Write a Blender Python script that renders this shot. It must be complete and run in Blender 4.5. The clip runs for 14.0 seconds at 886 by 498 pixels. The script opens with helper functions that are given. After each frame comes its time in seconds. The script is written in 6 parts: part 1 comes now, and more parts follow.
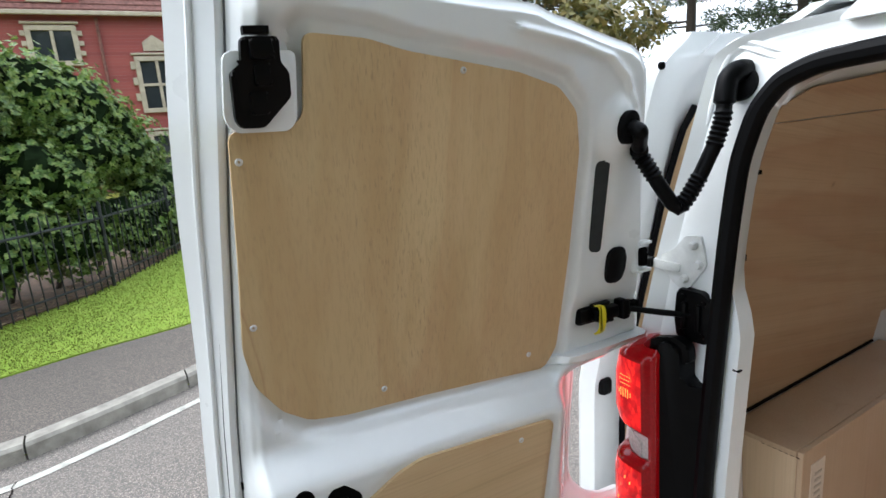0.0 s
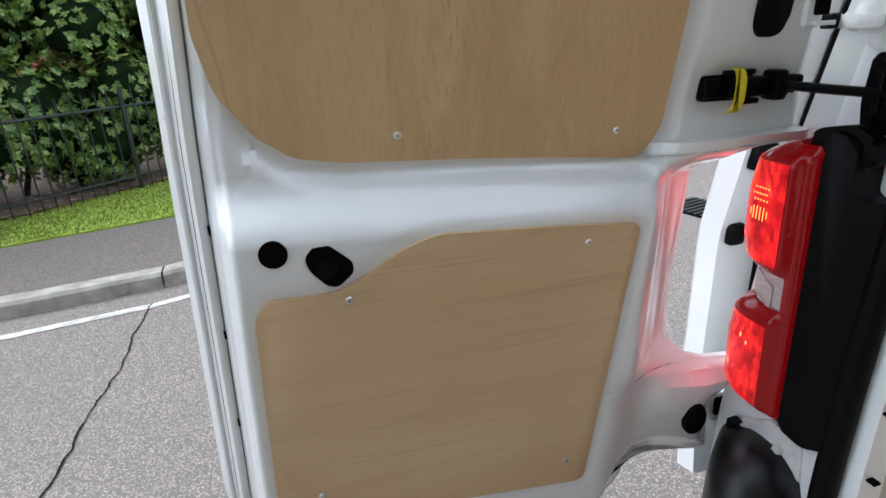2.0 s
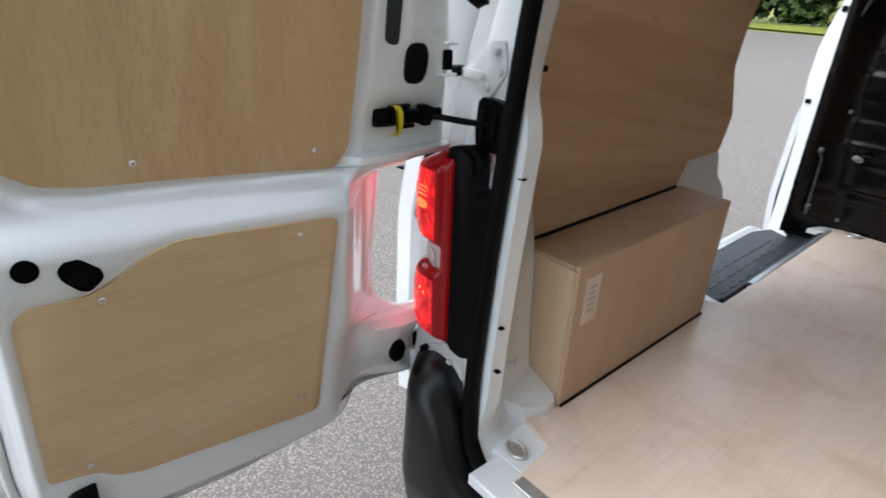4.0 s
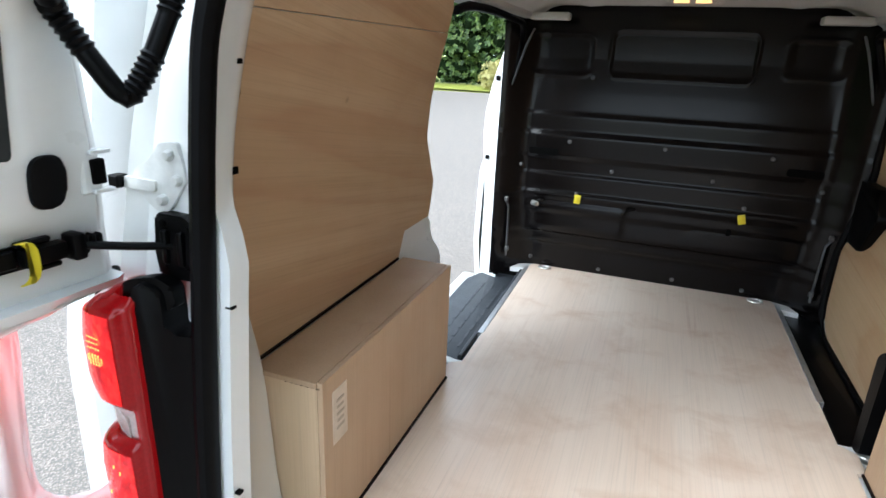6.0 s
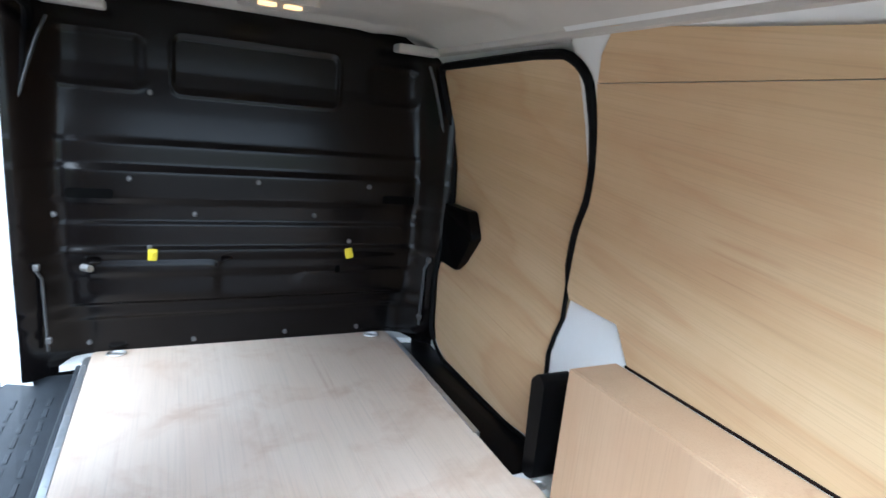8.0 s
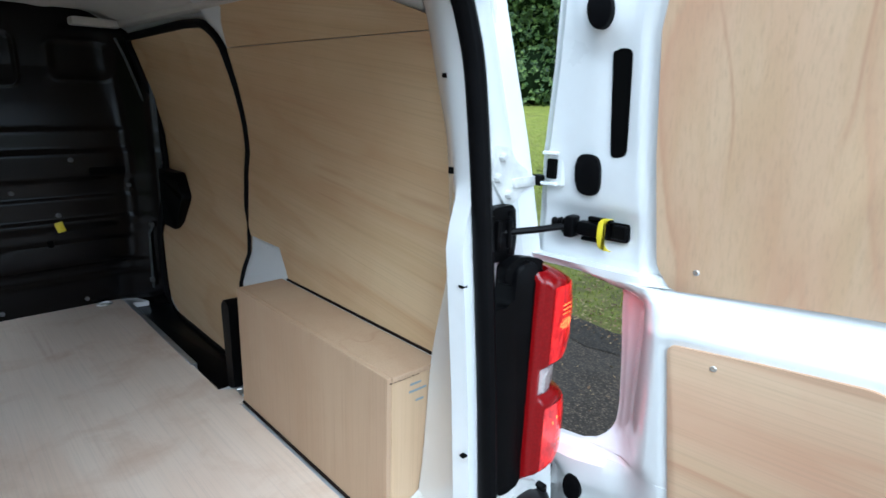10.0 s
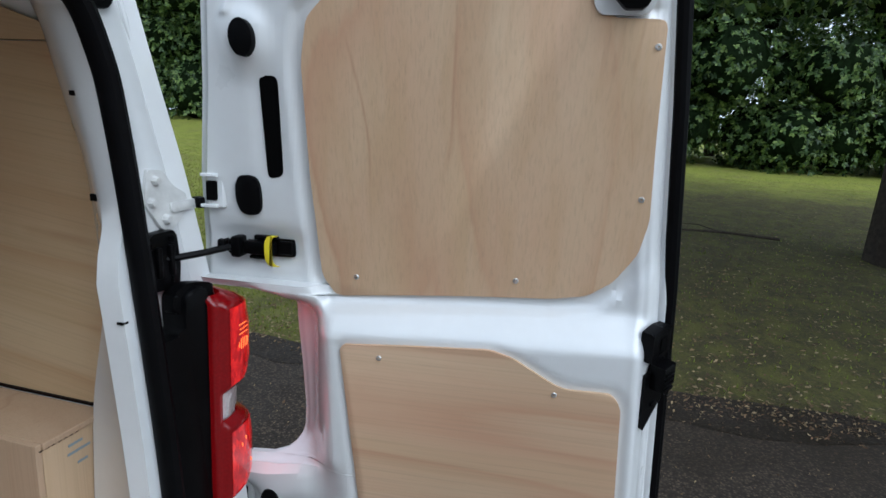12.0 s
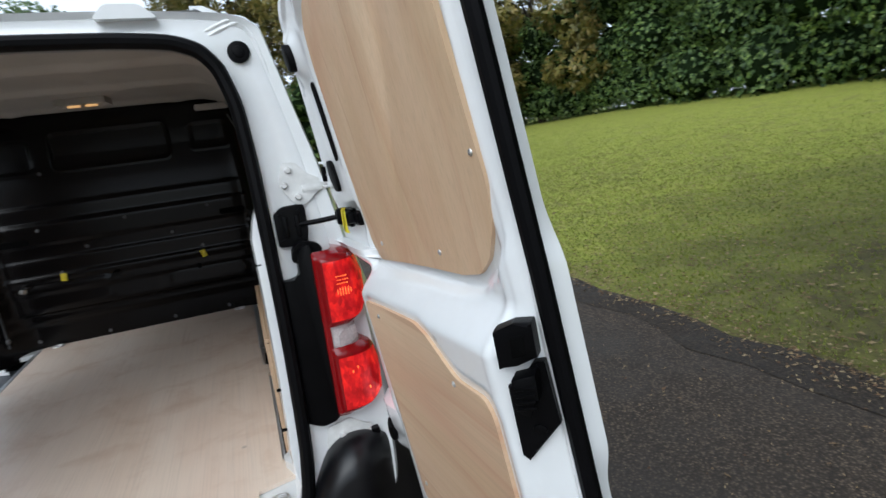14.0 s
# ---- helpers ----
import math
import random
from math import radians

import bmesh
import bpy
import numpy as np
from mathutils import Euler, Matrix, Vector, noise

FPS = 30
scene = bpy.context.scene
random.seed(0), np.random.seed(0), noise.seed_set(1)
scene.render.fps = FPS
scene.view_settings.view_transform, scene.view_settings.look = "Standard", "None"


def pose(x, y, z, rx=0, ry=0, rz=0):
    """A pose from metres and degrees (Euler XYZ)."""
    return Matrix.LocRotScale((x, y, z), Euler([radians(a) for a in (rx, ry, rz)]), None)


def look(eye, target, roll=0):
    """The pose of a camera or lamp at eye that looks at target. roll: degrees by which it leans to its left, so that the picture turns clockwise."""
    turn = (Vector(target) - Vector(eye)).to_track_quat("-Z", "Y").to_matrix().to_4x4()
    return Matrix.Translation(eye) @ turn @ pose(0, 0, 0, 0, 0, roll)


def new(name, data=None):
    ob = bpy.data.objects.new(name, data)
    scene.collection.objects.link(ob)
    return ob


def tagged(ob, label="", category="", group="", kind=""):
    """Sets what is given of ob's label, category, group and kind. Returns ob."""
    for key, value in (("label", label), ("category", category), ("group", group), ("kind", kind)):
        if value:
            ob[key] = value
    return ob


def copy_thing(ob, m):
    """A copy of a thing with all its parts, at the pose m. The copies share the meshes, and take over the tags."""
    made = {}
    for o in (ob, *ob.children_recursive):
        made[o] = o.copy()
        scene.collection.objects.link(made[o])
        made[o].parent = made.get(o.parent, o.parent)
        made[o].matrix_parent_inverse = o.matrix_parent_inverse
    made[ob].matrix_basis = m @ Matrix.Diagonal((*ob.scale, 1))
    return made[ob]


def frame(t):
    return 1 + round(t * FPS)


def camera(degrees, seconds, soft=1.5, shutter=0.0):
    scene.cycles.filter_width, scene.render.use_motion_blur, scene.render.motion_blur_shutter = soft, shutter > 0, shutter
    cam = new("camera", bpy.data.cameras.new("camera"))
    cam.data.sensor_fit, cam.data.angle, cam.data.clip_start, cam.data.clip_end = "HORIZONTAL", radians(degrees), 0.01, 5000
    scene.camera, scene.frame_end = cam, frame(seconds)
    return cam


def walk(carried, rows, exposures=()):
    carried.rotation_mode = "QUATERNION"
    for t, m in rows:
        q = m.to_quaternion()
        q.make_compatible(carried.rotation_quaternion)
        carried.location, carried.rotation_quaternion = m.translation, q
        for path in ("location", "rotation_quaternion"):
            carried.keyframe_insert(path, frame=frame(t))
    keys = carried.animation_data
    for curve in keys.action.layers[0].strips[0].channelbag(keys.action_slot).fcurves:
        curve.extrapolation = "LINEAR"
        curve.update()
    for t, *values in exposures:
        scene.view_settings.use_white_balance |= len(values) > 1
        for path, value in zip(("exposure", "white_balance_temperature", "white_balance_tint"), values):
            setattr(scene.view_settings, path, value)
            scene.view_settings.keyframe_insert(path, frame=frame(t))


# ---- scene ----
cam = camera(75.7, 14.0, 1.5, 0.15)
PATH = [
    (0, (-0.049, -0.964, 1.719), (-1.724, 0.033, 1.271), -4.7),
    (0.5, (0.008, -0.891, 1.688), (-1.79, -0.077, 1.368), -3.7),
    (1, (-0.019, -0.858, 1.533), (-1.857, -0.166, 1.156), -3.2),
    (1.5, (-0.097, -0.809, 1.44), (-1.924, -0.204, 0.896), -3.5),
    (2, (-0.169, -0.764, 1.408), (-1.969, -0.26, 0.698), -3.6),
    (2.5, (-0.211, -0.741, 1.383), (-1.977, -0.298, 0.557), -3.4),
    (3, (-0.216, -0.75, 1.415), (-1.963, -0.323, 0.54), -3.3),
    (3.5, (-0.088, -0.791, 1.5), (-1.741, -0.083, 0.624), -0.9),
    (4, (0.062, -0.809, 1.563), (-1.287, 0.386, 0.697), 2.4),
    (4.2, (0.108, -0.819, 1.564), (-1.142, 0.497, 0.724), 2.5),
    (6.3, (-0.081, -0.554, 1.598), (-0.611, 1.273, 0.982), 2.1),
    (6.5, (-0.1, -0.48, 1.592), (-0.549, 1.376, 0.998), 1.8),
    (7, (-0.148, -0.337, 1.573), (-0.382, 1.575, 1.036), 2.0),
    (7.5, (-0.214, -0.181, 1.564), (0.075, 1.738, 1.08), 4.1),
    (8, (-0.272, -0.13, 1.542), (0.572, 1.626, 1.089), 5.6),
    (8.2, (-0.273, -0.127, 1.533), (0.706, 1.556, 1.075), 5.2),
    (10.3, (-0.048, -0.711, 1.547), (1.404, 0.55, 0.996), 1.2),
    (10.5, (-0.088, -0.681, 1.611), (1.5, 0.39, 1.036), 2.6),
    (11, (-0.112, -0.705, 1.714), (1.656, 0.084, 1.213), 4.3),
    (11.5, (-0.119, -0.704, 1.661), (1.748, -0.102, 1.268), 4.6),
    (12, (-0.088, -0.726, 1.558), (1.801, -0.226, 1.131), 3.1),
    (12.5, (-0.04, -0.935, 1.479), (1.782, -0.279, 0.975), -0.7),
    (13, (0.088, -1.14, 1.468), (1.64, 0.018, 0.968), -4.7),
    (13.5, (0.329, -1.295, 1.486), (1.515, 0.246, 1.02), -6.1),
    (14, (0.602, -1.462, 1.488), (1.229, 0.393, 1.08), -7.4),
]
walk(cam, [(t, look(eye, target, roll)) for t, eye, target, roll in PATH],
     [(0, 1.33, 5950, 8), (2, 1.25, 5850, 10), (3, 1.18, 5850, 10), (4, 1.3, 5900, 9), (6.3, 2.10, 5600, 4), (7.5, 2.42, 5300, 4), (8.2, 2.45, 5120, 4), (10.3, 0.85, 5150, 1), (11, 0.26, 5250, 3), (12.5, 0.3, 5600, 7), (13.5, 0.45, 5700, 7), (14, 0.55, 5800, 7)])

# ---- world and light ----
world = bpy.data.worlds.new("overcast")
scene.world = world
world.use_nodes = True
wn, wl = world.node_tree.nodes, world.node_tree.links
sky = wn.new("ShaderNodeTexSky")
sky.sky_type = "NISHITA"
sky.sun_disc = False
sky.sun_elevation, sky.sun_rotation = radians(45), radians(-142)
sky.air_density, sky.dust_density, sky.ozone_density = 1.0, 4.0, 1.0
cloud = wn.new("ShaderNodeMixRGB")
cloud.inputs[0].default_value = 0.75
cloud.inputs[2].default_value = (9.6, 10.0, 10.6, 1)
wl.new(sky.outputs[0], cloud.inputs[1])
wl.new(cloud.outputs[0], wn["Background"].inputs[0])
wn["Background"].inputs[1].default_value = 0.10
sun = new("sun", bpy.data.lights.new("sun", "SUN"))
sun.data.energy, sun.data.angle, sun.data.color = 1.2, radians(50), (1.0, 0.98, 0.94)
sun.matrix_world = look((-5.7, -7.2, 9.2), (0, 0, 0))

# ---- helpers of this scene ----
def lerp(a, b, t):
    return a + (b - a) * t


def smooth(a, b, x):
    t = min(1.0, max(0.0, (x - a) / (b - a)))
    return t * t * (3 - 2 * t)


def finish(bm, angle=35):
    bmesh.ops.recalc_face_normals(bm, faces=bm.faces[:])
    lim = radians(angle)
    for f in bm.faces:
        f.smooth = True
    for e in bm.edges:
        if len(e.link_faces) == 2 and e.calc_face_angle(0) > lim:
            e.smooth = False


def part(name, bm, material, parent=None, label="", angle=35, fin=True):
    """Link a bmesh as one mesh object under a thing or a part."""
    if fin:
        finish(bm, angle)
    me = bpy.data.meshes.new(name)
    bm.to_mesh(me)
    bm.free()
    me.materials.append(material)
    ob = new(name, me)
    if parent:
        ob.parent = parent
    if label:
        ob["label"] = label
    return ob


def empty(name, m, label, category, group="", kind=""):
    ob = new(name)
    ob.matrix_basis = m
    return tagged(ob, label, category, group, kind)


def solid(name, bm, material, label, category, group="", kind="", angle=35, fin=True):
    return tagged(part(name, bm, material, None, "", angle, fin), label, category, group, kind)


def box(bm, c, size, m=None, bevel=0.0, seg=2):
    mat = Matrix.Translation(c) @ Matrix.Diagonal((*size, 1))
    if m is not None:
        mat = m @ mat
    r = bmesh.ops.create_cube(bm, size=1, matrix=mat)
    if bevel:
        es = list({e for v in r["verts"] for e in v.link_edges})
        bmesh.ops.bevel(bm, geom=es, offset=bevel, segments=seg, profile=0.5, affect="EDGES")
    return bm


def frame_of(d):
    d = Vector(d).normalized()
    a = d.orthogonal().normalized()
    return a, d.cross(a)


def tube(bm, pts, radii, seg=10, caps=True, ref=None, squash=1.0):
    pts = [Vector(p) for p in pts]
    n = len(pts)
    if not hasattr(radii, "__len__"):
        radii = [radii] * n
    a = None
    rings = []
    for i, p in enumerate(pts):
        d = (pts[min(i + 1, n - 1)] - pts[max(i - 1, 0)]).normalized()
        if a is None:
            a = Vector(ref) if ref is not None else d.orthogonal()
        a = (a - d * a.dot(d)).normalized()
        b = d.cross(a)
        rings.append([bm.verts.new(p + radii[i] * (math.cos(2 * math.pi * k / seg) * a + squash * math.sin(2 * math.pi * k / seg) * b)) for k in range(seg)])
    for r, q in zip(rings, rings[1:]):
        for k in range(seg):
            bm.faces.new((r[k], r[(k + 1) % seg], q[(k + 1) % seg], q[k]))
    if caps:
        bm.faces.new(rings[0][::-1])
        bm.faces.new(rings[-1])
    return bm


def grid_mesh(bm, rows, closed=False):
    vs = [[bm.verts.new(p) for p in r] for r in rows]
    for r, q in zip(vs, vs[1:]):
        n = len(r)
        for k in range(n if closed else n - 1):
            k2 = (k + 1) % n
            try:
                bm.faces.new((r[k], r[k2], q[k2], q[k]))
            except ValueError:
                pass
    return vs


def rounded(pts, r, seg=5):
    """A polygon with its corners rounded; r: one radius or one per corner."""
    out = []
    n = len(pts)
    for i in range(n):
        p0, p, p1 = (Vector(pts[(i + k) % n]) for k in (-1, 0, 1))
        rr = r[i] if hasattr(r, "__len__") else r
        a, b = (p0 - p), (p1 - p)
        k = min(rr, a.length * 0.49, b.length * 0.49)
        if k < 1e-4:
            out.append(tuple(p))
            continue
        pa, pb = p + a.normalized() * k, p + b.normalized() * k
        for j in range(seg + 1):
            t = j / seg
            q = pa * (1 - t) ** 2 + p * 2 * t * (1 - t) + pb * t * t
            out.append(tuple(q))
    return out


def prism(bm, outline, place, d0, d1, bevel=0.0):
    """An outline in (a, b), extruded from d0 to d1; place(a, b, d) gives the point."""
    top = [bm.verts.new(place(a, b, d1)) for a, b in outline]
    bot = [bm.verts.new(place(a, b, d0)) for a, b in outline]
    ft = bm.faces.new(top)
    bm.faces.new(bot[::-1])
    n = len(top)
    for k in range(n):
        bm.faces.new((top[k], bot[k], bot[(k + 1) % n], top[(k + 1) % n]))
    if bevel:
        bmesh.ops.bevel(bm, geom=list(ft.edges), offset=bevel, segments=2, profile=0.5, affect="EDGES")
    return bm


def oval(cu, cz, ru, rz, n=24, power=2.0, tilt=0.0):
    out = []
    for k in range(n):
        a = 2 * math.pi * k / n
        c, s = math.cos(a), math.sin(a)
        x = ru * math.copysign(abs(c) ** (2 / power), c)
        y = rz * math.copysign(abs(s) ** (2 / power), s)
        out.append((cu + x * math.cos(tilt) - y * math.sin(tilt), cz + x * math.sin(tilt) + y * math.cos(tilt)))
    return out


# ---- materials ----
def material(name, rough=0.5, metal=0.0, coat=0.0):
    m = bpy.data.materials.new(name)
    m.use_nodes = True
    p = m.node_tree.nodes["Principled BSDF"]
    p.inputs["Roughness"].default_value = rough
    p.inputs["Metallic"].default_value = metal
    p.inputs["Coat Weight"].default_value = coat
    return m, m.node_tree.nodes, m.node_tree.links, p


def coords(n, l, scale=(1, 1, 1), rot=(0, 0, 0), kind="Object"):
    tc = n.new("ShaderNodeTexCoord")
    mp = n.new("ShaderNodeMapping")
    mp.inputs["Scale"].default_value = scale
    mp.inputs["Rotation"].default_value = rot
    l.new(tc.outputs[kind], mp.inputs["Vector"])
    return mp.outputs[0]


def noise_tex(n, l, vec, scale, detail=4.0, rough=0.55, dist=0.0):
    t = n.new("ShaderNodeTexNoise")
    t.inputs["Scale"].default_value = scale
    t.inputs["Detail"].default_value = detail
    t.inputs["Roughness"].default_value = rough
    t.inputs["Distortion"].default_value = dist
    if vec is not None:
        l.new(vec, t.inputs["Vector"])
    return t.outputs[0]


def ramp(n, l, fac, stops):
    r = n.new("ShaderNodeValToRGB")
    e = r.color_ramp.elements
    while len(e) < len(stops):
        e.new(0.5)
    for el, (pos, col) in zip(e, stops):
        el.position = pos
        el.color = (*col, 1) if len(col) == 3 else col
    l.new(fac, r.inputs[0])
    return r.outputs[0]


def mix(n, l, fac, a, b, how="MIX"):
    m = n.new("ShaderNodeMixRGB")
    m.blend_type = how
    for s, v in ((0, fac), (1, a), (2, b)):
        if isinstance(v, (int, float)):
            m.inputs[s].default_value = v
        elif isinstance(v, tuple):
            m.inputs[s].default_value = (*v, 1) if len(v) == 3 else v
        else:
            l.new(v, m.inputs[s])
    return m.outputs[0]


def bump(n, l, p, height, strength=0.3, dist=0.01):
    b = n.new("ShaderNodeBump")
    b.inputs["Strength"].default_value = strength
    b.inputs["Distance"].default_value = dist
    l.new(height, b.inputs["Height"])
    l.new(b.outputs[0], p.inputs["Normal"])


def plain(name, col, rough=0.5, metal=0.0, coat=0.0, vary=0.12, scale=6.0, fine=0.0, grain=220.0, gloss=0.5):
    """A surface of one colour with uneven tone and fine relief."""
    m, n, l, p = material(name, rough, metal, coat)
    p.inputs["Specular IOR Level"].default_value = gloss
    v = coords(n, l)
    t = noise_tex(n, l, v, scale, 5)
    dark = tuple(c * (1 - vary) for c in col)
    lite = tuple(min(1, c * (1 + vary * 0.6)) for c in col)
    l.new(ramp(n, l, t, [(0.3, dark), (0.7, lite)]), p.inputs["Base Color"])
    if fine:
        bump(n, l, p, noise_tex(n, l, v, grain, 3), fine, 0.002)
    return m


def white_paint():
    m, n, l, p = material("white_paint", 0.3, 0, 1.0)
    p.inputs["Coat Roughness"].default_value = 0.06
    v = coords(n, l)
    big = noise_tex(n, l, v, 3.0, 4)
    dirt = noise_tex(n, l, v, 40.0, 3, 0.6)
    c = ramp(n, l, big, [(0.3, (0.71, 0.73, 0.735)), (0.75, (0.77, 0.785, 0.785))])
    spots = ramp(n, l, dirt, [(0.35, (0, 0, 0)), (0.95, (0.12, 0.12, 0.12))])
    l.new(mix(n, l, spots, c, (0.55, 0.54, 0.51)), p.inputs["Base Color"])
    l.new(ramp(n, l, noise_tex(n, l, v, 9.0, 5), [(0.0, (0.20,) * 3), (1.0, (0.44,) * 3)]), p.inputs["Roughness"])
    bump(n, l, p, noise_tex(n, l, v, 420.0, 2), 0.05, 0.001)
    return m


def plywood(name, lite, dark, red, rot=(0, 0, 0), along=(1.0, 1.0, 0.06), rings=2.2, seed=0.0, rough=0.58, streak=0.5, coat=0.0, lines=0.45, dash=0.5, bands=7.0, wave=0.16, blotch=0.25, figure=0.6, vein=0.4):
    """Rotary-cut veneer: figure that follows the contours of a slow wave, soft bands, fine fibres, pores and reddish patches."""
    m, n, l, p = material(name, rough, 0, coat)
    tc = n.new("ShaderNodeTexCoord")
    m1 = n.new("ShaderNodeMapping")
    m1.inputs["Rotation"].default_value = rot
    m1.inputs["Location"].default_value = (seed, seed * 1.7, seed * 0.6)
    l.new(tc.outputs["Object"], m1.inputs["Vector"])

    def stretched(k):
        st = n.new("ShaderNodeMapping")
        st.inputs["Scale"].default_value = tuple(1.0 if a == 1.0 else k for a in along)
        l.new(m1.outputs[0], st.inputs["Vector"])
        return st.outputs[0]

    def math_node(op, a, k):
        q = n.new("ShaderNodeMath")
        q.operation = op
        l.new(a, q.inputs[0])
        if hasattr(k, "is_linked"):
            l.new(k, q.inputs[1])
        else:
            q.inputs[1].default_value = k
        return q.outputs[0]

    # broad bands of tone
    c = ramp(n, l, noise_tex(n, l, stretched(0.12), 3.6, 3, 0.5, 0.6), [(0.36, dark), (0.62, lite)])
    narrow = noise_tex(n, l, stretched(0.035), 15.0, 4, 0.6, 0.4)
    c = mix(n, l, ramp(n, l, narrow, [(0.38, (lines,) * 3), (0.58, (0, 0, 0))]), c, (dark[0] * 0.90, dark[1] * 0.85, dark[2] * 0.77))
    # growth rings cut at a slant: contours of a slow wave, dark towards one side
    slow = noise_tex(n, l, stretched(wave), rings, 2.5, 0.42, 0.25)
    fray = noise_tex(n, l, stretched(0.05), 40.0, 3, 0.6)
    v = math_node("ADD", math_node("MULTIPLY", slow, bands), math_node("MULTIPLY", fray, 0.22))
    ring = ramp(n, l, math_node("FRACT", v, 0.0), [(0.0, (0.25,) * 3), (0.14, (0, 0, 0)), (0.50, (0.15,) * 3), (0.82, (0.62,) * 3), (0.93, (1, 1, 1)), (1.0, (0.25,) * 3)])
    where = ramp(n, l, noise_tex(n, l, stretched(0.5), 2.6, 3), [(0.30, (figure * 0.35,) * 3), (0.62, (figure,) * 3)])
    c = mix(n, l, math_node("MULTIPLY", ring, where), c, (red[0] * 0.82, red[1] * 0.74, red[2] * 0.66))
    # reddish patches
    big = noise_tex(n, l, stretched(0.3), 2.4, 4, 0.6)
    c = mix(n, l, ramp(n, l, big, [(0.47, (0, 0, 0)), (0.70, (streak,) * 3)]), c, red)
    # fibres and short dark pores
    fibre = noise_tex(n, l, stretched(0.012), 240.0, 2, 0.6)
    c = mix(n, l, ramp(n, l, fibre, [(0.48, (0, 0, 0)), (0.80, (0.32,) * 3)]), c, tuple(k * 0.60 for k in dark))
    pores = noise_tex(n, l, stretched(0.022), 330.0, 2, 0.5)
    some = ramp(n, l, noise_tex(n, l, stretched(0.2), 6.0, 3), [(0.42, (0, 0, 0)), (0.68, (dash,) * 3)])
    c = mix(n, l, math_node("MULTIPLY", ramp(n, l, pores, [(0.58, (0, 0, 0)), (0.72, (0.6,) * 3)]), some), c, tuple(k * 0.50 for k in dark))
    # thin resin lines here and there
    resin = noise_tex(n, l, stretched(0.012), rings * 2.6, 2, 0.5, 0.1)
    resin = math_node("MULTIPLY", ramp(n, l, resin, [(0.494, (0, 0, 0)), (0.503, (1, 1, 1)), (0.510, (0, 0, 0))]), ramp(n, l, noise_tex(n, l, m1.outputs[0], 2.7, 3), [(0.50, (0, 0, 0)), (0.66, (vein,) * 3)]))
    c = mix(n, l, resin, c, (red[0] * 0.62, red[1] * 0.48, red[2] * 0.42))
    knots = n.new("ShaderNodeTexVoronoi")
    knots.inputs["Scale"].default_value = 3.3
    l.new(m1.outputs[0], knots.inputs["Vector"])
    c = mix(n, l, ramp(n, l, knots.outputs["Distance"], [(0.012, (0.7,) * 3), (0.035, (0, 0, 0))]), c, tuple(k * 0.45 for k in dark))
    stain = noise_tex(n, l, m1.outputs[0], 5.0, 6, 0.62, 0.4)
    c = mix(n, l, ramp(n, l, stain, [(0.50, (0, 0, 0)), (0.78, (blotch,) * 3)]), c, (red[0] * 0.86, red[1] * 0.84, red[2] * 0.80))
    l.new(c, p.inputs["Base Color"])
    l.new(ramp(n, l, stain, [(0.3, (rough - 0.06,) * 3), (0.7, (rough + 0.08,) * 3)]), p.inputs["Roughness"])
    bump(n, l, p, fibre, 0.08, 0.001)
    return m


def asphalt(name, wet=0.0, lite=0.115, stain=0.5, size=120.0, spread=1.0, warm=0.0):
    m, n, l, p = material(name, 0.85)
    v = coords(n, l)
    vor = n.new("ShaderNodeTexVoronoi")
    vor.inputs["Scale"].default_value = size
    l.new(v, vor.inputs["Vector"])
    stone = ramp(n, l, vor.outputs["Color"], [(0.25, (lite * 0.68, lite * 0.61, lite * 0.55)), (0.8, (lite * 1.38 * spread, lite * 1.25 * spread, lite * 1.13 * spread))])
    c = mix(n, l, ramp(n, l, vor.outputs["Distance"], [(0.25, (0, 0, 0)), (0.6, (0.8,) * 3)]), stone, (lite * 0.35,) * 3)
    patch = noise_tex(n, l, v, 0.9, 6, 0.6)
    c = mix(n, l, ramp(n, l, patch, [(0.4, (0, 0, 0)), (0.7, (stain,) * 3)]), c, (lite * 0.5, lite * 0.48, lite * 0.46))
    if warm:
        c = mix(n, l, 1.0, c, (1 + warm, 1, 1 - warm), "MULTIPLY")
    l.new(c, p.inputs["Base Color"])
    if wet:
        p.inputs["Specular IOR Level"].default_value = 0.28
        l.new(ramp(n, l, patch, [(0.42, (0.8,) * 3), (0.62, (0.8 - wet,) * 3)]), p.inputs["Roughness"])
    bump(n, l, p, vor.outputs["Distance"], 0.5, 0.004)
    return m


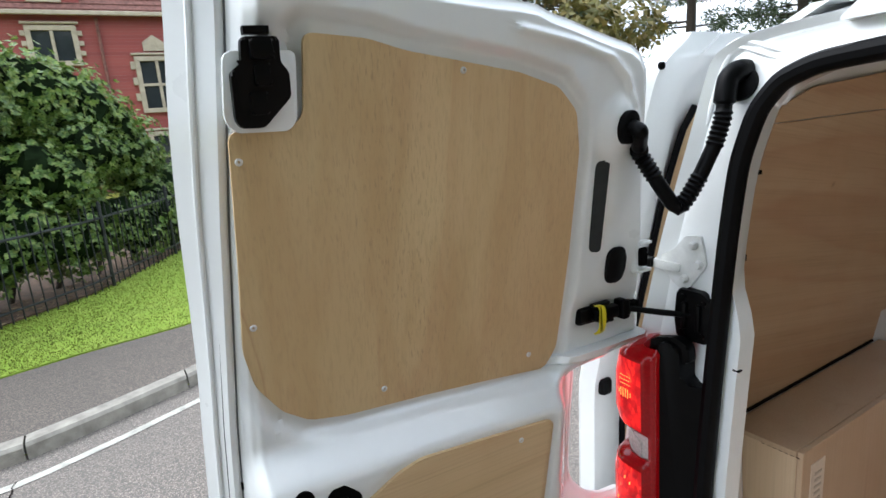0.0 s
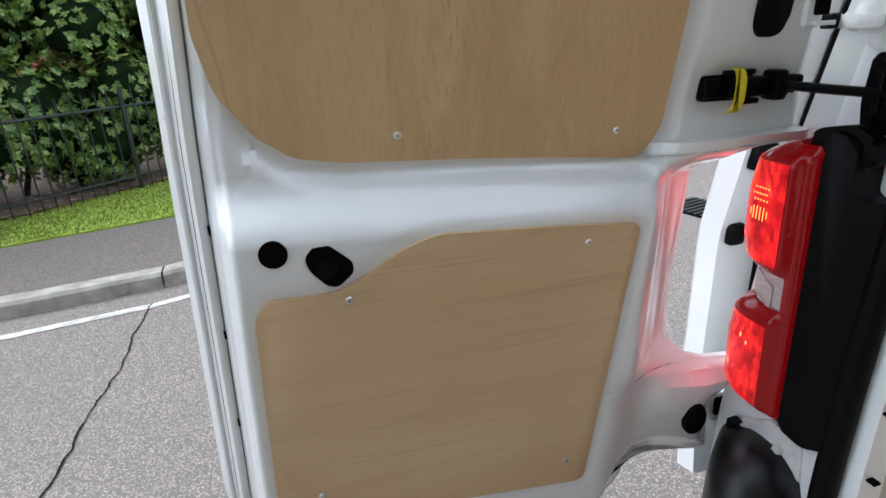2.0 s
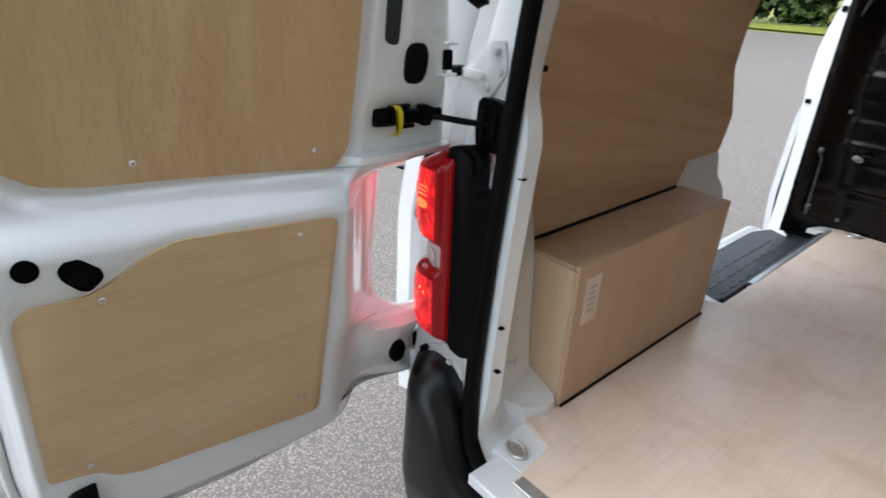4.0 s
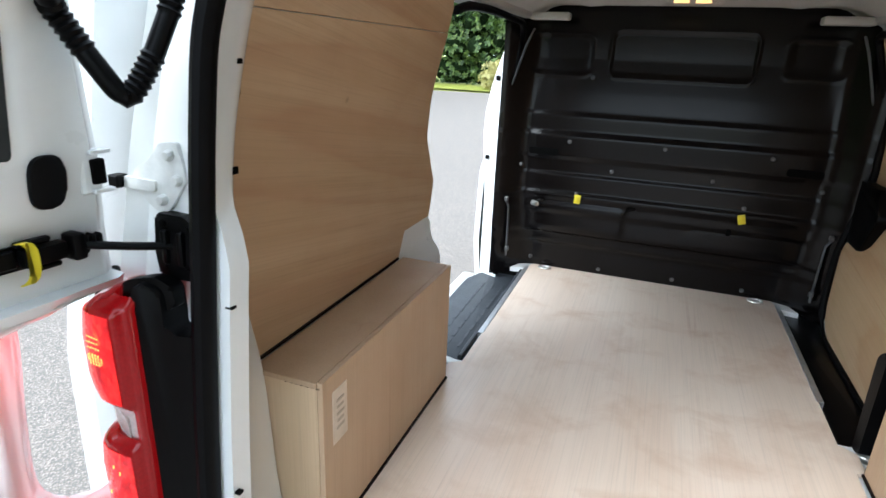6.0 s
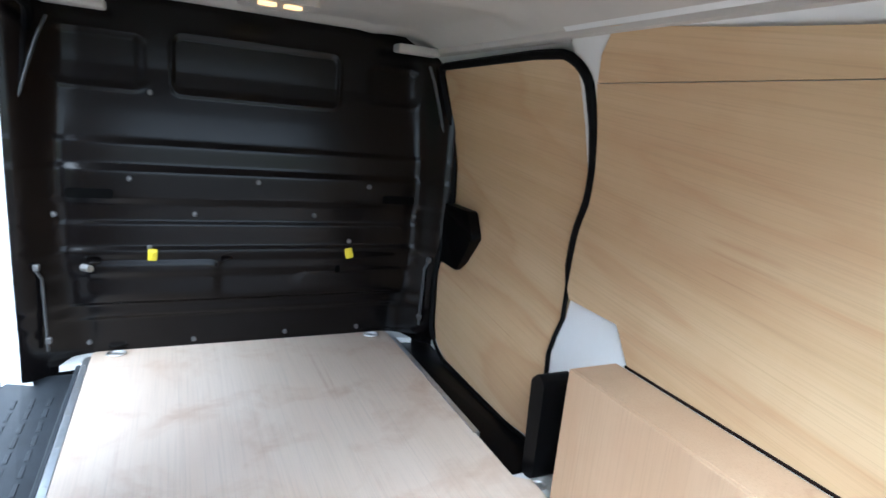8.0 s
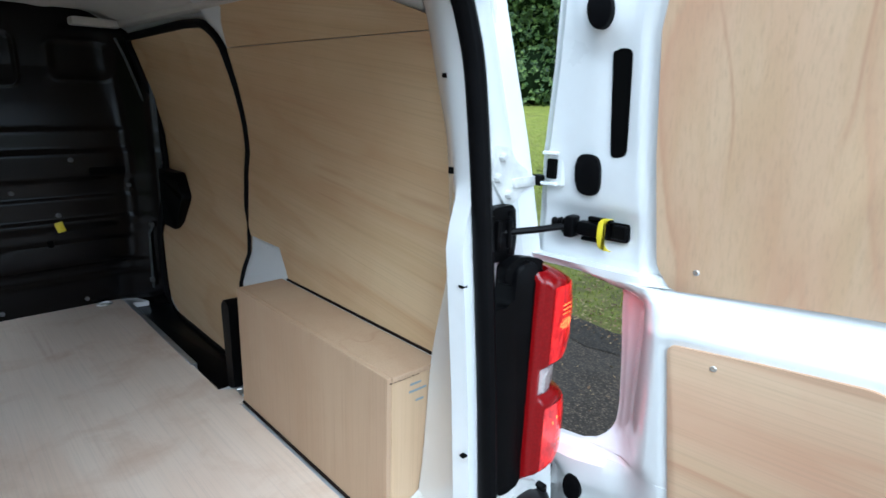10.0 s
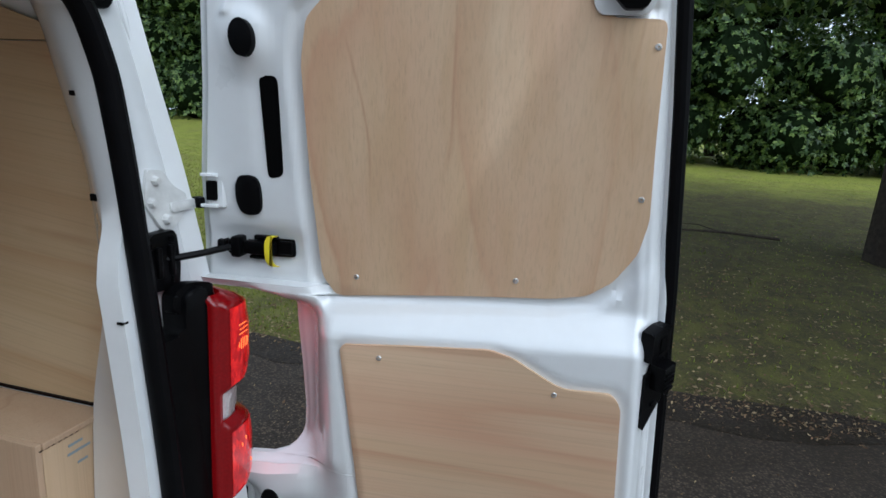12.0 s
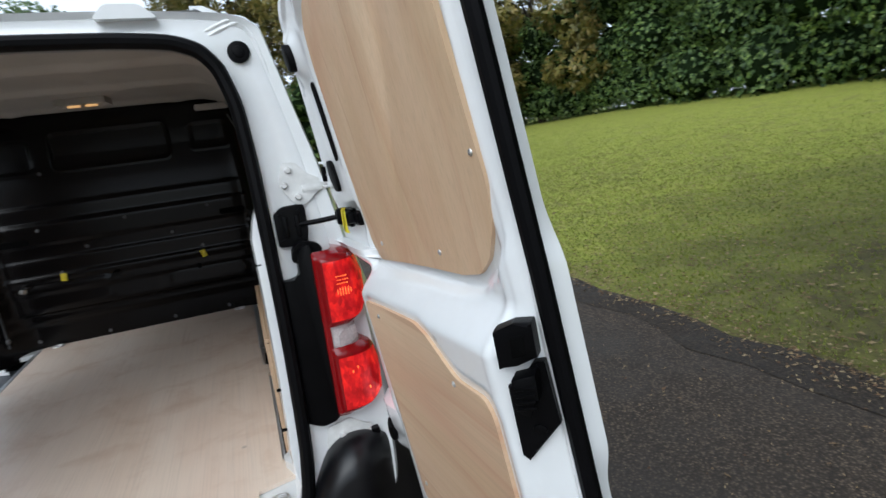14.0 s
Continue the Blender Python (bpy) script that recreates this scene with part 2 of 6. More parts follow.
def grass_soil(name, green, dry, soil, bare=0.5, worn=None, rough_cut=0.32):
    m, n, l, p = material(name, 0.9)
    v = coords(n, l)
    a = noise_tex(n, l, v, 2.2, 6, 0.65)
    b = noise_tex(n, l, v, 34.0, 7, 0.78)
    c = ramp(n, l, b, [(0.34, tuple(k * rough_cut for k in green)), (0.52, tuple(k * 0.85 for k in green)), (0.68, tuple(k * 1.12 for k in green))])
    c = mix(n, l, ramp(n, l, noise_tex(n, l, v, 7.0, 5), [(0.45, (0, 0, 0)), (0.75, (0.7,) * 3)]), c, dry)
    c = mix(n, l, ramp(n, l, a, [(0.48, (0, 0, 0)), (0.72, (bare,) * 3)]), c, soil)
    if worn:
        # trampled, mossy ground with leaf litter round a tree, darkened for the tree's shade
        d = n.new("ShaderNodeVectorMath")
        d.operation = "DISTANCE"
        d.inputs[1].default_value = (worn[0], worn[1], 0.4)
        l.new(v, d.inputs[0])
        r = n.new("ShaderNodeMath")
        r.operation = "DIVIDE"
        r.inputs[1].default_value = worn[2]
        l.new(d.outputs["Value"], r.inputs[0])
        wob = n.new("ShaderNodeMath")
        wob.operation = "MULTIPLY_ADD"
        wob.inputs[1].default_value = 0.7
        l.new(noise_tex(n, l, v, 0.9, 6, 0.7), wob.inputs[0])
        l.new(r.outputs[0], wob.inputs[2])
        halve = n.new("ShaderNodeMath")
        halve.operation = "MULTIPLY"
        halve.inputs[1].default_value = 0.5
        l.new(wob.outputs[0], halve.inputs[0])
        wob = halve
        shaded_moss = ramp(n, l, noise_tex(n, l, v, 11.0, 8, 0.78), [(0.36, (0.008, 0.006, 0.003)), (0.46, (0.036, 0.022, 0.010)), (0.53, (0.036, 0.032, 0.007)), (0.61, (0.062, 0.054, 0.011)), (0.72, (0.16, 0.105, 0.05))])
        tuft = noise_tex(n, l, v, 3.4, 6, 0.72, 0.4)
        shaded_moss = mix(n, l, ramp(n, l, tuft, [(0.46, (0, 0, 0)), (0.60, (0.75,) * 3)]), shaded_moss, (0.085, 0.082, 0.012))
        grit = noise_tex(n, l, v, 75.0, 4, 0.7)
        shaded_moss = mix(n, l, ramp(n, l, grit, [(0.58, (0, 0, 0)), (0.66, (0.65,) * 3)]), shaded_moss, (0.17, 0.115, 0.055))
        shaded_moss = mix(n, l, ramp(n, l, grit, [(0.36, (0.75,) * 3), (0.44, (0, 0, 0))]), shaded_moss, (0.008, 0.007, 0.004))
        c = mix(n, l, ramp(n, l, wob.outputs[0], [(0.525, (0.92,) * 3), (0.75, (0, 0, 0))]), c, shaded_moss)
    l.new(c, p.inputs["Base Color"])
    bump(n, l, p, b, 0.45, 0.012)
    return m


def leaf_mat(name, cols, rough=0.45, trans=0.25):
    m, n, l, p = material(name, rough)
    g = n.new("ShaderNodeNewGeometry")
    c = ramp(n, l, g.outputs["Random Per Island"], [(i / max(1, len(cols) - 1), k) for i, k in enumerate(cols)])
    v = coords(n, l)
    c = mix(n, l, ramp(n, l, noise_tex(n, l, v, 0.8, 3), [(0.35, (0, 0, 0)), (0.7, (0.5,) * 3)]), c, tuple(k * 0.55 for k in cols[0]))
    l.new(c, p.inputs["Base Color"])
    t = n.new("ShaderNodeBsdfTranslucent")
    l.new(c, t.inputs[0])
    ms = n.new("ShaderNodeMixShader")
    ms.inputs[0].default_value = trans
    out = n["Material Output"]
    l.new(p.outputs[0], ms.inputs[1])
    l.new(t.outputs[0], ms.inputs[2])
    l.new(ms.outputs[0], out.inputs[0])
    return m


def lens_mat(name, col, glow, strength, rough=0.08):
    m, n, l, p = material(name, rough, 0, 0.12)
    p.inputs["Specular IOR Level"].default_value = 0.32
    v = coords(n, l)
    t = n.new("ShaderNodeTexVoronoi")
    t.inputs["Scale"].default_value = 160.0
    l.new(v, t.inputs["Vector"])
    l.new(ramp(n, l, t.outputs["Distance"], [(0.1, col), (0.7, tuple(k * 0.8 for k in col))]), p.inputs["Base Color"])
    p.inputs["Transmission Weight"].default_value = 0.1
    p.inputs["Emission Color"].default_value = (*glow, 1)
    p.inputs["Emission Strength"].default_value = strength
    bump(n, l, p, t.outputs["Distance"], 0.12, 0.002)
    return m


def brick_wall():
    m, n, l, p = material("red_brick", 0.85)
    v = coords(n, l, rot=(radians(90), 0, radians(90)))
    b = n.new("ShaderNodeTexBrick")
    b.inputs["Scale"].default_value = 4.4
    b.inputs["Color1"].default_value = (0.34, 0.085, 0.07, 1)
    b.inputs["Color2"].default_value = (0.26, 0.06, 0.055, 1)
    b.inputs["Mortar"].default_value = (0.30, 0.17, 0.15, 1)
    b.inputs["Mortar Size"].default_value = 0.012
    l.new(v, b.inputs["Vector"])
    c = mix(n, l, ramp(n, l, noise_tex(n, l, v, 1.1, 4), [(0.35, (0, 0, 0)), (0.75, (0.35,) * 3)]), b.outputs[0], (0.2, 0.07, 0.06))
    l.new(c, p.inputs["Base Color"])
    return m


M_WHITE = white_paint()
M_INNER = plain("primer_white", (0.47, 0.455, 0.425), 0.5, vary=0.08, scale=4)
M_SEAL = plain("rubber_seal", (0.0025, 0.0025, 0.003), 0.5, vary=0.3, scale=14, fine=0.12, gloss=0.08)
M_BLACK = plain("black_plastic", (0.0022, 0.0022, 0.0026), 0.36, vary=0.35, scale=20, fine=0.15, grain=500, gloss=0.09)
M_BUMPER = plain("bumper_plastic", (0.004, 0.004, 0.005), 0.34, vary=0.3, scale=9, fine=0.12, grain=600, gloss=0.4)
M_HOLE = plain("dark_cavity", (0.002, 0.002, 0.002), 0.9, gloss=0.05)
# dark grey holds the shade of the metal seen through the left door's slot
M_SLOT = plain("shaded_sheet", (0.035, 0.038, 0.038), 0.7, vary=0.3, scale=20, gloss=0.1)
M_BULK = plain("black_painted_steel", (0.0034, 0.0026, 0.0026), 0.22, 0, 0.0, vary=0.4, scale=5, fine=0.04, grain=300, gloss=0.19)
M_STEEL = plain("zinc_plated_steel", (0.66, 0.66, 0.65), 0.36, 0.85, vary=0.2, scale=40)
M_BOLT = plain("dull_bolt", (0.12, 0.12, 0.12), 0.5, 0.5, vary=0.3, scale=40)
M_ALU = plain("aluminium_strip", (0.62, 0.64, 0.66), 0.38, 0.85, vary=0.15, scale=20)
M_RAIL = plain("grey_rail", (0.10, 0.105, 0.11), 0.4, 0.4, vary=0.3, scale=30)
M_YELLOW = plain("yellow_plastic", (0.72, 0.60, 0.02), 0.4, vary=0.1, scale=30)
M_STEP = plain("step_plastic", (0.03, 0.035, 0.042), 0.55, vary=0.25, scale=12, fine=0.3, grain=350)
M_EDGE = plain("ply_edge", (0.42, 0.30, 0.19), 0.7, vary=0.3, scale=60)
M_SEAM = plain("seam_shadow", (0.12, 0.125, 0.13), 0.7, vary=0.4, scale=30)
M_FRAME = plain("dark_gap", (0.012, 0.007, 0.006), 0.8, gloss=0.1)
M_HINGE = plain("dulled_white_paint", (0.62, 0.625, 0.61), 0.42, coat=0.3, vary=0.18, scale=30)
M_LABEL = plain("paper_label", (0.62, 0.52, 0.42), 0.7, vary=0.15, scale=20)
M_GREYBAR = plain("label_ink", (0.45, 0.38, 0.3), 0.7)
M_BLUEINK = plain("blue_ink", (0.24, 0.30, 0.33), 0.7)
V = (1.0, 1.0, 0.05)
H = (0.05, 0.05, 1.0)
M_PLY_LU = plywood("ply_left_upper", (0.60, 0.44, 0.235), (0.53, 0.375, 0.19), (0.57, 0.36, 0.195), along=V, seed=3.1, rings=2.6, streak=0.4, lines=0.75, dash=0.8, bands=7.0, wave=0.07, figure=0.45, vein=0.5)
M_PLY_LL = plywood("ply_left_lower", (0.61, 0.455, 0.265), (0.545, 0.39, 0.21), (0.57, 0.355, 0.205), along=H, seed=7.4, rings=2.6, streak=0.3, lines=0.22, dash=0.35, bands=6.0, wave=0.08, blotch=0.5, figure=0.22, vein=0.9)
M_PLY_RU = plywood("ply_right_upper", (0.64, 0.478, 0.312), (0.595, 0.428, 0.268), (0.595, 0.358, 0.232), along=V, seed=11.9, rings=2.4, streak=0.55, lines=0.6, dash=0.4, bands=13.0, wave=0.08, figure=0.7, vein=0.5)
M_PLY_RL = plywood("ply_right_lower", (0.635, 0.478, 0.322), (0.59, 0.428, 0.275), (0.595, 0.362, 0.24), along=H, seed=15.2, rings=2.4, streak=0.55, lines=0.5, dash=0.4, bands=11.0, wave=0.09, figure=0.75, vein=0.5)
M_PLY_SL = plywood("ply_side_left", (0.5, 0.355, 0.22), (0.43, 0.295, 0.175), (0.44, 0.265, 0.16), rot=(radians(9), 0, 0), along=H, seed=21.5, rings=2.0, streak=0.4, lines=0.5, dash=0.3, bands=10.0, wave=0.12, figure=0.6)
M_PLY_SR = plywood("ply_side_right", (0.59, 0.445, 0.27), (0.53, 0.385, 0.22), (0.52, 0.33, 0.18), rot=(radians(-7), 0, 0), along=H, seed=27.3, rings=1.7, streak=0.3, lines=0.5, dash=0.3, bands=12.0, wave=0.22, figure=0.55)
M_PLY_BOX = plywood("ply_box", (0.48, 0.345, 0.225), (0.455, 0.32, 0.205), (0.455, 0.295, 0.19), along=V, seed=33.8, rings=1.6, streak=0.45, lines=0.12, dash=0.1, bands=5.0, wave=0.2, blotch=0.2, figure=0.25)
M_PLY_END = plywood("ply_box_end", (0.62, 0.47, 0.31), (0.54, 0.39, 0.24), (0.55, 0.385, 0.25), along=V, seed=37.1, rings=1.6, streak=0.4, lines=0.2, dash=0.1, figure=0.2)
M_PLY_FLOOR = plywood("ply_floor", (0.82, 0.7, 0.59), (0.78, 0.65, 0.53), (0.7, 0.51, 0.385), along=(1.0, 0.09, 1.0), seed=41.6, rings=1.6, rough=0.42, streak=0.6, coat=0.15, lines=0.05, dash=0.12, bands=4.0, wave=0.3, blotch=0.9, figure=0.22)


M_LENS = lens_mat("red_lens", (0.16, 0.0025, 0.004), (1.0, 0.010, 0.014), 0.035)
def cell_glow(m):
    """Facets of a lit reflector behind the lens, brighter in its middle."""
    n, l = m.node_tree.nodes, m.node_tree.links
    v = coords(n, l)
    facet = n.new("ShaderNodeTexVoronoi")
    facet.inputs["Scale"].default_value = 130.0
    l.new(coords(n, l, (1, 1, 0.45)), facet.inputs["Vector"])
    t = mix(n, l, 0.35, noise_tex(n, l, v, 26.0, 2, 0.5), facet.outputs["Color"])
    l.new(ramp(n, l, t, [(0.30, (0.22, 0.003, 0.006)), (0.50, (0.75, 0.010, 0.014)), (0.68, (1.5, 0.035, 0.02)), (0.80, (3.0, 0.25, 0.05))]), m.node_tree.nodes["Principled BSDF"].inputs["Emission Color"])
    return m


M_CELL = lens_mat("glowing_red_lens", (0.34, 0.005, 0.005), (1.0, 0.02, 0.012), 0.36)
M_CELL = cell_glow(M_CELL)
M_LENS_LIT = lens_mat("lit_red_lens", (0.75, 0.03, 0.02), (1.0, 0.20, 0.04), 1.6)
M_CLEAR = lens_mat("clear_lens", (0.62, 0.58, 0.57), (1, 1, 1), 0.0)
M_ROAD = asphalt("dry_asphalt", 0, 0.275, 0.30, 125.0, 1.0, 0.07)
M_ROAD_WET = asphalt("damp_asphalt", 0.25, 0.043, 0.75, 75.0, 1.8, 0.22)
M_ROAD_SOAK = asphalt("soaked_asphalt", 0.35, 0.027, 0.6, 75.0, 1.6, 0.24)
M_PAVE = asphalt("pavement_asphalt", 0, 0.185, 0.45, 120.0, 1.05, 0.11)
M_KERB = plain("kerb_concrete", (0.34, 0.315, 0.27), 0.9, vary=0.35, scale=9, fine=0.6, grain=120)
M_LINE = plain("road_paint", (0.52, 0.50, 0.44), 0.8, vary=0.35, scale=14)
M_GRASS = grass_soil("mown_grass", (0.26, 0.38, 0.035), (0.32, 0.40, 0.06), (0.10, 0.085, 0.045), 0.15, rough_cut=0.86)
# the worn circle of the lawn also carries the tree's shade in its colour
M_LAWN = grass_soil("park_lawn", (0.27, 0.31, 0.030), (0.345, 0.33, 0.06), (0.13, 0.095, 0.045), 0.5, worn=(6.3, -4.3, 8.0))
M_SOIL = grass_soil("leaf_litter", (0.13, 0.085, 0.055), (0.20, 0.12, 0.08), (0.05, 0.038, 0.028), 0.6)
M_IRON = plain("painted_iron", (0.02, 0.024, 0.024), 0.5, vary=0.3, scale=25)
M_BRICK = brick_wall()
M_STONE = plain("buff_stone", (0.45, 0.39, 0.29), 0.85, vary=0.2, scale=5)
M_TILE = plain("clay_tile", (0.22, 0.10, 0.08), 0.85, vary=0.4, scale=8)
M_GLASS = plain("window_glass", (0.03, 0.035, 0.04), 0.08, vary=0.3, scale=1)
M_BARK = plain("bark", (0.05, 0.038, 0.028), 0.95, vary=0.5, scale=16, fine=1.0, grain=40)
M_RHODO = leaf_mat("rhododendron_leaf", [(0.065, 0.125, 0.024), (0.13, 0.235, 0.042), (0.22, 0.33, 0.065), (0.34, 0.42, 0.11)], 0.42)
M_TREE = leaf_mat("tree_leaf", [(0.035, 0.075, 0.018), (0.08, 0.145, 0.03), (0.16, 0.23, 0.05)])
# near-black green: the shade within the hedges, put into the filler's colour
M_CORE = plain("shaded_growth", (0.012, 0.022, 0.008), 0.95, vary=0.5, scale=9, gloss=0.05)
M_TREE_DK = leaf_mat("laurel_leaf", [(0.026, 0.055, 0.016), (0.07, 0.135, 0.034), (0.13, 0.22, 0.048), (0.28, 0.38, 0.09)])
M_AUTUMN = leaf_mat("turning_leaf", [(0.10, 0.10, 0.02), (0.20, 0.18, 0.04), (0.30, 0.22, 0.06)])
M_PALE = leaf_mat("pale_leaf", [(0.40, 0.38, 0.13), (0.55, 0.50, 0.2), (0.6, 0.56, 0.28)])
M_CONIFER = leaf_mat("conifer_spray", [(0.03, 0.055, 0.025), (0.06, 0.09, 0.04), (0.09, 0.12, 0.05)])
M_FALLEN = leaf_mat("fallen_leaf", [(0.05, 0.026, 0.014), (0.14, 0.08, 0.038), (0.24, 0.165, 0.08), (0.40, 0.31, 0.17), (0.09, 0.045, 0.022)], 0.8, 0.05)
M_BLADE = leaf_mat("grass_blade", [(0.12, 0.155, 0.018), (0.19, 0.225, 0.028), (0.28, 0.315, 0.048)], 0.7)

# ---- the van: sections ----
Z_IN, X_IN = (0.50, 0.93, 0.98, 1.10, 1.22, 1.34, 1.45, 1.56, 1.66, 1.76, 1.82), (0.69, 0.70, 0.738, 0.750, 0.760, 0.755, 0.735, 0.705, 0.672, 0.63, 0.55)
Z_OUT, X_OUT = (0.30, 0.60, 1.00, 1.30, 1.50, 1.70, 1.80, 1.86), (0.90, 0.93, 0.92, 0.85, 0.803, 0.752, 0.72, 0.60)


def x_in(z):
    return float(np.interp(z, Z_IN, X_IN))


def x_out(z):
    return float(np.interp(z, Z_OUT, X_OUT))


def y_rear(z):
    return -0.08 + 0.1 * (z - 0.6)


def resample(pts, n, passes=2):
    p = np.array(pts, float)
    d = np.r_[0, np.cumsum(np.linalg.norm(np.diff(p, axis=0), axis=1))]
    s = np.linspace(0, d[-1], n)
    q = np.stack([np.interp(s, d, p[:, k]) for k in range(p.shape[1])], 1)
    for _ in range(passes):
        q[1:-1] = (q[:-2] + 2 * q[1:-1] + q[2:]) / 4
    return q


van = empty("van", Matrix.Identity(4), "white panel van with ply-lined load space and open rear doors", "van")

# rear frame: matched paths of the right half, from the sill's middle up to the roof's middle
INNER = [(0, .548), (.30, .548), (.50, .550), (.575, .565), (.622, .62), (.638, .75), (.645, 1.0), (.645, 1.2), (.642, 1.45), (.634, 1.60), (.61, 1.69), (.575, 1.735), (.52, 1.757), (.40, 1.768), (.2, 1.776), (0, 1.78)]
OUTER = [(0, .47), (.30, .47), (.58, .47), (.76, .48), (.86, .56), (.868, .75), (.858, 1.0), (.842, 1.2), (.800, 1.45), (.758, 1.62), (.737, 1.715), (.720, 1.790), (.662, 1.820), (.45, 1.836), (.2, 1.843), (0, 1.845)]
ENDIN = [(0, .588), (.30, .588), (.52, .588), (.60, .588), (.672, .62), (.69, .75), (.705, 1.0), (.755, 1.2), (.735, 1.45), (.692, 1.60), (.668, 1.69), (.63, 1.762), (.55, 1.80), (.40, 1.815), (.2, 1.82), (0, 1.82)]


def idx_resample(pts, n):
    p = np.array(pts, float)
    s = np.linspace(0, len(p) - 1, n)
    q = np.stack([np.interp(s, np.arange(len(p)), p[:, k]) for k in range(2)], 1)
    for _ in range(3):
        q[1:-1] = (q[:-2] + 2 * q[1:-1] + q[2:]) / 4
    return q


NL = 91
A, B, C = (idx_resample(p, NL) for p in (INNER, OUTER, ENDIN))


def both(path):
    """Right half and its mirror, as one loop over the top."""
    r = [tuple(q) for q in path]
    return r + [(-x, y, z) for x, y, z in r[-2:0:-1]]


def rear_loop(t, dy, dx=0.0):
    q = lerp(A, B, t)
    return [(float(x) + (dx if x > 0.05 else 0), y_rear(float(z)) + dy, float(z)) for x, z in q]


bm = bmesh.new()
cols = []
reveal = []
for x, z in A:
    low = 1 - float(smooth(1.28, 1.4, z))
    up = float(smooth(0.58, 0.75, z)) * (1 - float(smooth(1.6, 1.72, z)))
    reveal.append((-0.006 - 0.034 * low * up, low * up))
cols.append([(float(c[0]), 0.16, float(c[1])) for c in C])
cols.append([(float(lerp(a[0] - 0.008, c[0], 0.45)), y_rear(a[1]) + 0.09, float(lerp(a[1], c[1], 0.45))) for a, c in zip(A, C)])
cols.append([(max(0, float(a[0]) + r[0]), y_rear(a[1]) + 0.03, float(a[1]) - (0.012 if a[1] > 1.7 else 0)) for a, r in zip(A, reveal)])
cols.append([(max(0, float(a[0]) + r[0] * 0.9), y_rear(a[1]) - 0.008, float(a[1]) - (0.010 if a[1] > 1.7 else 0)) for a, r in zip(A, reveal)])
cols.append(rear_loop(0.0, -0.006))
cols.append(rear_loop(0.18, -0.004))
cols.append(rear_loop(0.24, 0.004))
cols.append(rear_loop(0.55, 0.010))
cols.append(rear_loop(0.72, 0.008))
cols.append(rear_loop(0.78, 0.012))
cols.append(rear_loop(0.97, -0.004))
cols.append(rear_loop(1.0, 0.006))
wing = []
for x, z in B:
    side = float(smooth(0.45, 0.72, x))
    wing.append((lerp(float(x), max(float(x), x_out(float(z))), side), 0.14, float(z) + 0.015 * (1 - side)))
cols.append(wing)
grid_mesh(bm, [both(c) for c in cols], closed=True)
rear_frame = part("rear_frame", bm, M_WHITE, van, "white painted rear door aperture", 40)

bm = bmesh.new()
seal_path = both([(float(a[0]), y_rear(a[1]) - 0.022, float(a[1])) for a in A])
tube(bm, seal_path + seal_path[:1], 0.019, 10, caps=False, ref=(0, 1, 0), squash=0.9)
part("door_seal", bm, M_SEAL, rear_frame, "black rubber door seal")

# pressed bead on the upper corner of each pillar, and the corner plugs
for sg in (-1, 1):
    bm = bmesh.new()
    for off in (0.0, 0.013):
        path = [(sg * .585, 1.776 - off), (sg * .632, 1.797 - off), (sg * (.672 - off * .3), 1.811 - off), (sg * (.692 - off * .7), 1.803 - off * .8), (sg * (.706 - off), 1.786 - off * .4), (sg * (.719 - off), 1.75), (sg * (.728 - off), 1.705), (sg * (.736 - off), 1.665)]
        pts = resample(path, 40, 1)
        tube(bm, [(p[0], y_rear(p[1]) + .010, p[1]) for p in pts], [.0052 * min(1, .25 + .15 * k, .25 + .15 * (39 - k)) for k in range(40)], 8)
    part("pressed_bead", bm, M_WHITE, rear_frame)
    if sg > 0:
        bm = bmesh.new()
        prism(bm, oval(0.662, 1.728, 0.026, 0.026), lambda a, b, d: (a, y_rear(b) + 0.006 - d, b), 0, 0.010, 0.004)
        prism(bm, oval(0.662, 1.728, 0.014, 0.014), lambda a, b, d: (a, y_rear(b) + 0.006 - d, b), 0, 0.013, 0.003)
        part("rubber_plug", bm, M_SEAL, rear_frame, "round black rubber plug")
    # small punched holes of the pillar
    for (x, y, z, w, h) in ((.643, .074, 1.620, .010, .010), (.643, .072, 1.575, .016, .012), (.662, .070, 1.41, .009, .018), (.6115, -.022, 1.222, .022, .007), (.602, -.052, .905, .022, .007), (.596, -.058, .80, .022, .007)):
        bm = bmesh.new()
        box(bm, (sg * x, y + 0.002, z), (w * .6, 0.012, h * .65), None, 0.001, 1)
        part("punched_hole", bm, M_HOLE, rear_frame)

for sg in (-1, 1):
    bm = bmesh.new()
    prism(bm, rounded([(sg * .37, 1.815), (sg * .40, 1.846), (sg * .47, 1.843), (sg * .505, 1.812)], .012), lambda a, b, d: (a, d, b), .02, .13, .004)
    part("roof_bump", bm, M_WHITE, rear_frame)

# outer shell
zs = np.r_[np.linspace(0.32, 1.8, 16), 1.83, 1.86]


def side_skin(name, sg, ys, label="", top=True):
    bm = bmesh.new()
    rows = [[(sg * x_out(z), y, float(z)) for y in ys] for z in zs]
    rows2 = [[(sg * (x_out(z) - 0.03), y, float(z)) for y in ys] for z in zs[::-1]]
    grid_mesh(bm, rows + rows2 + rows[:1])
    bmesh.ops.remove_doubles(bm, verts=bm.verts[:], dist=1e-5)
    bmesh.ops.holes_fill(bm, edges=[e for e in bm.edges if e.is_boundary], sides=0)
    return part(name, bm, M_WHITE, van, label)


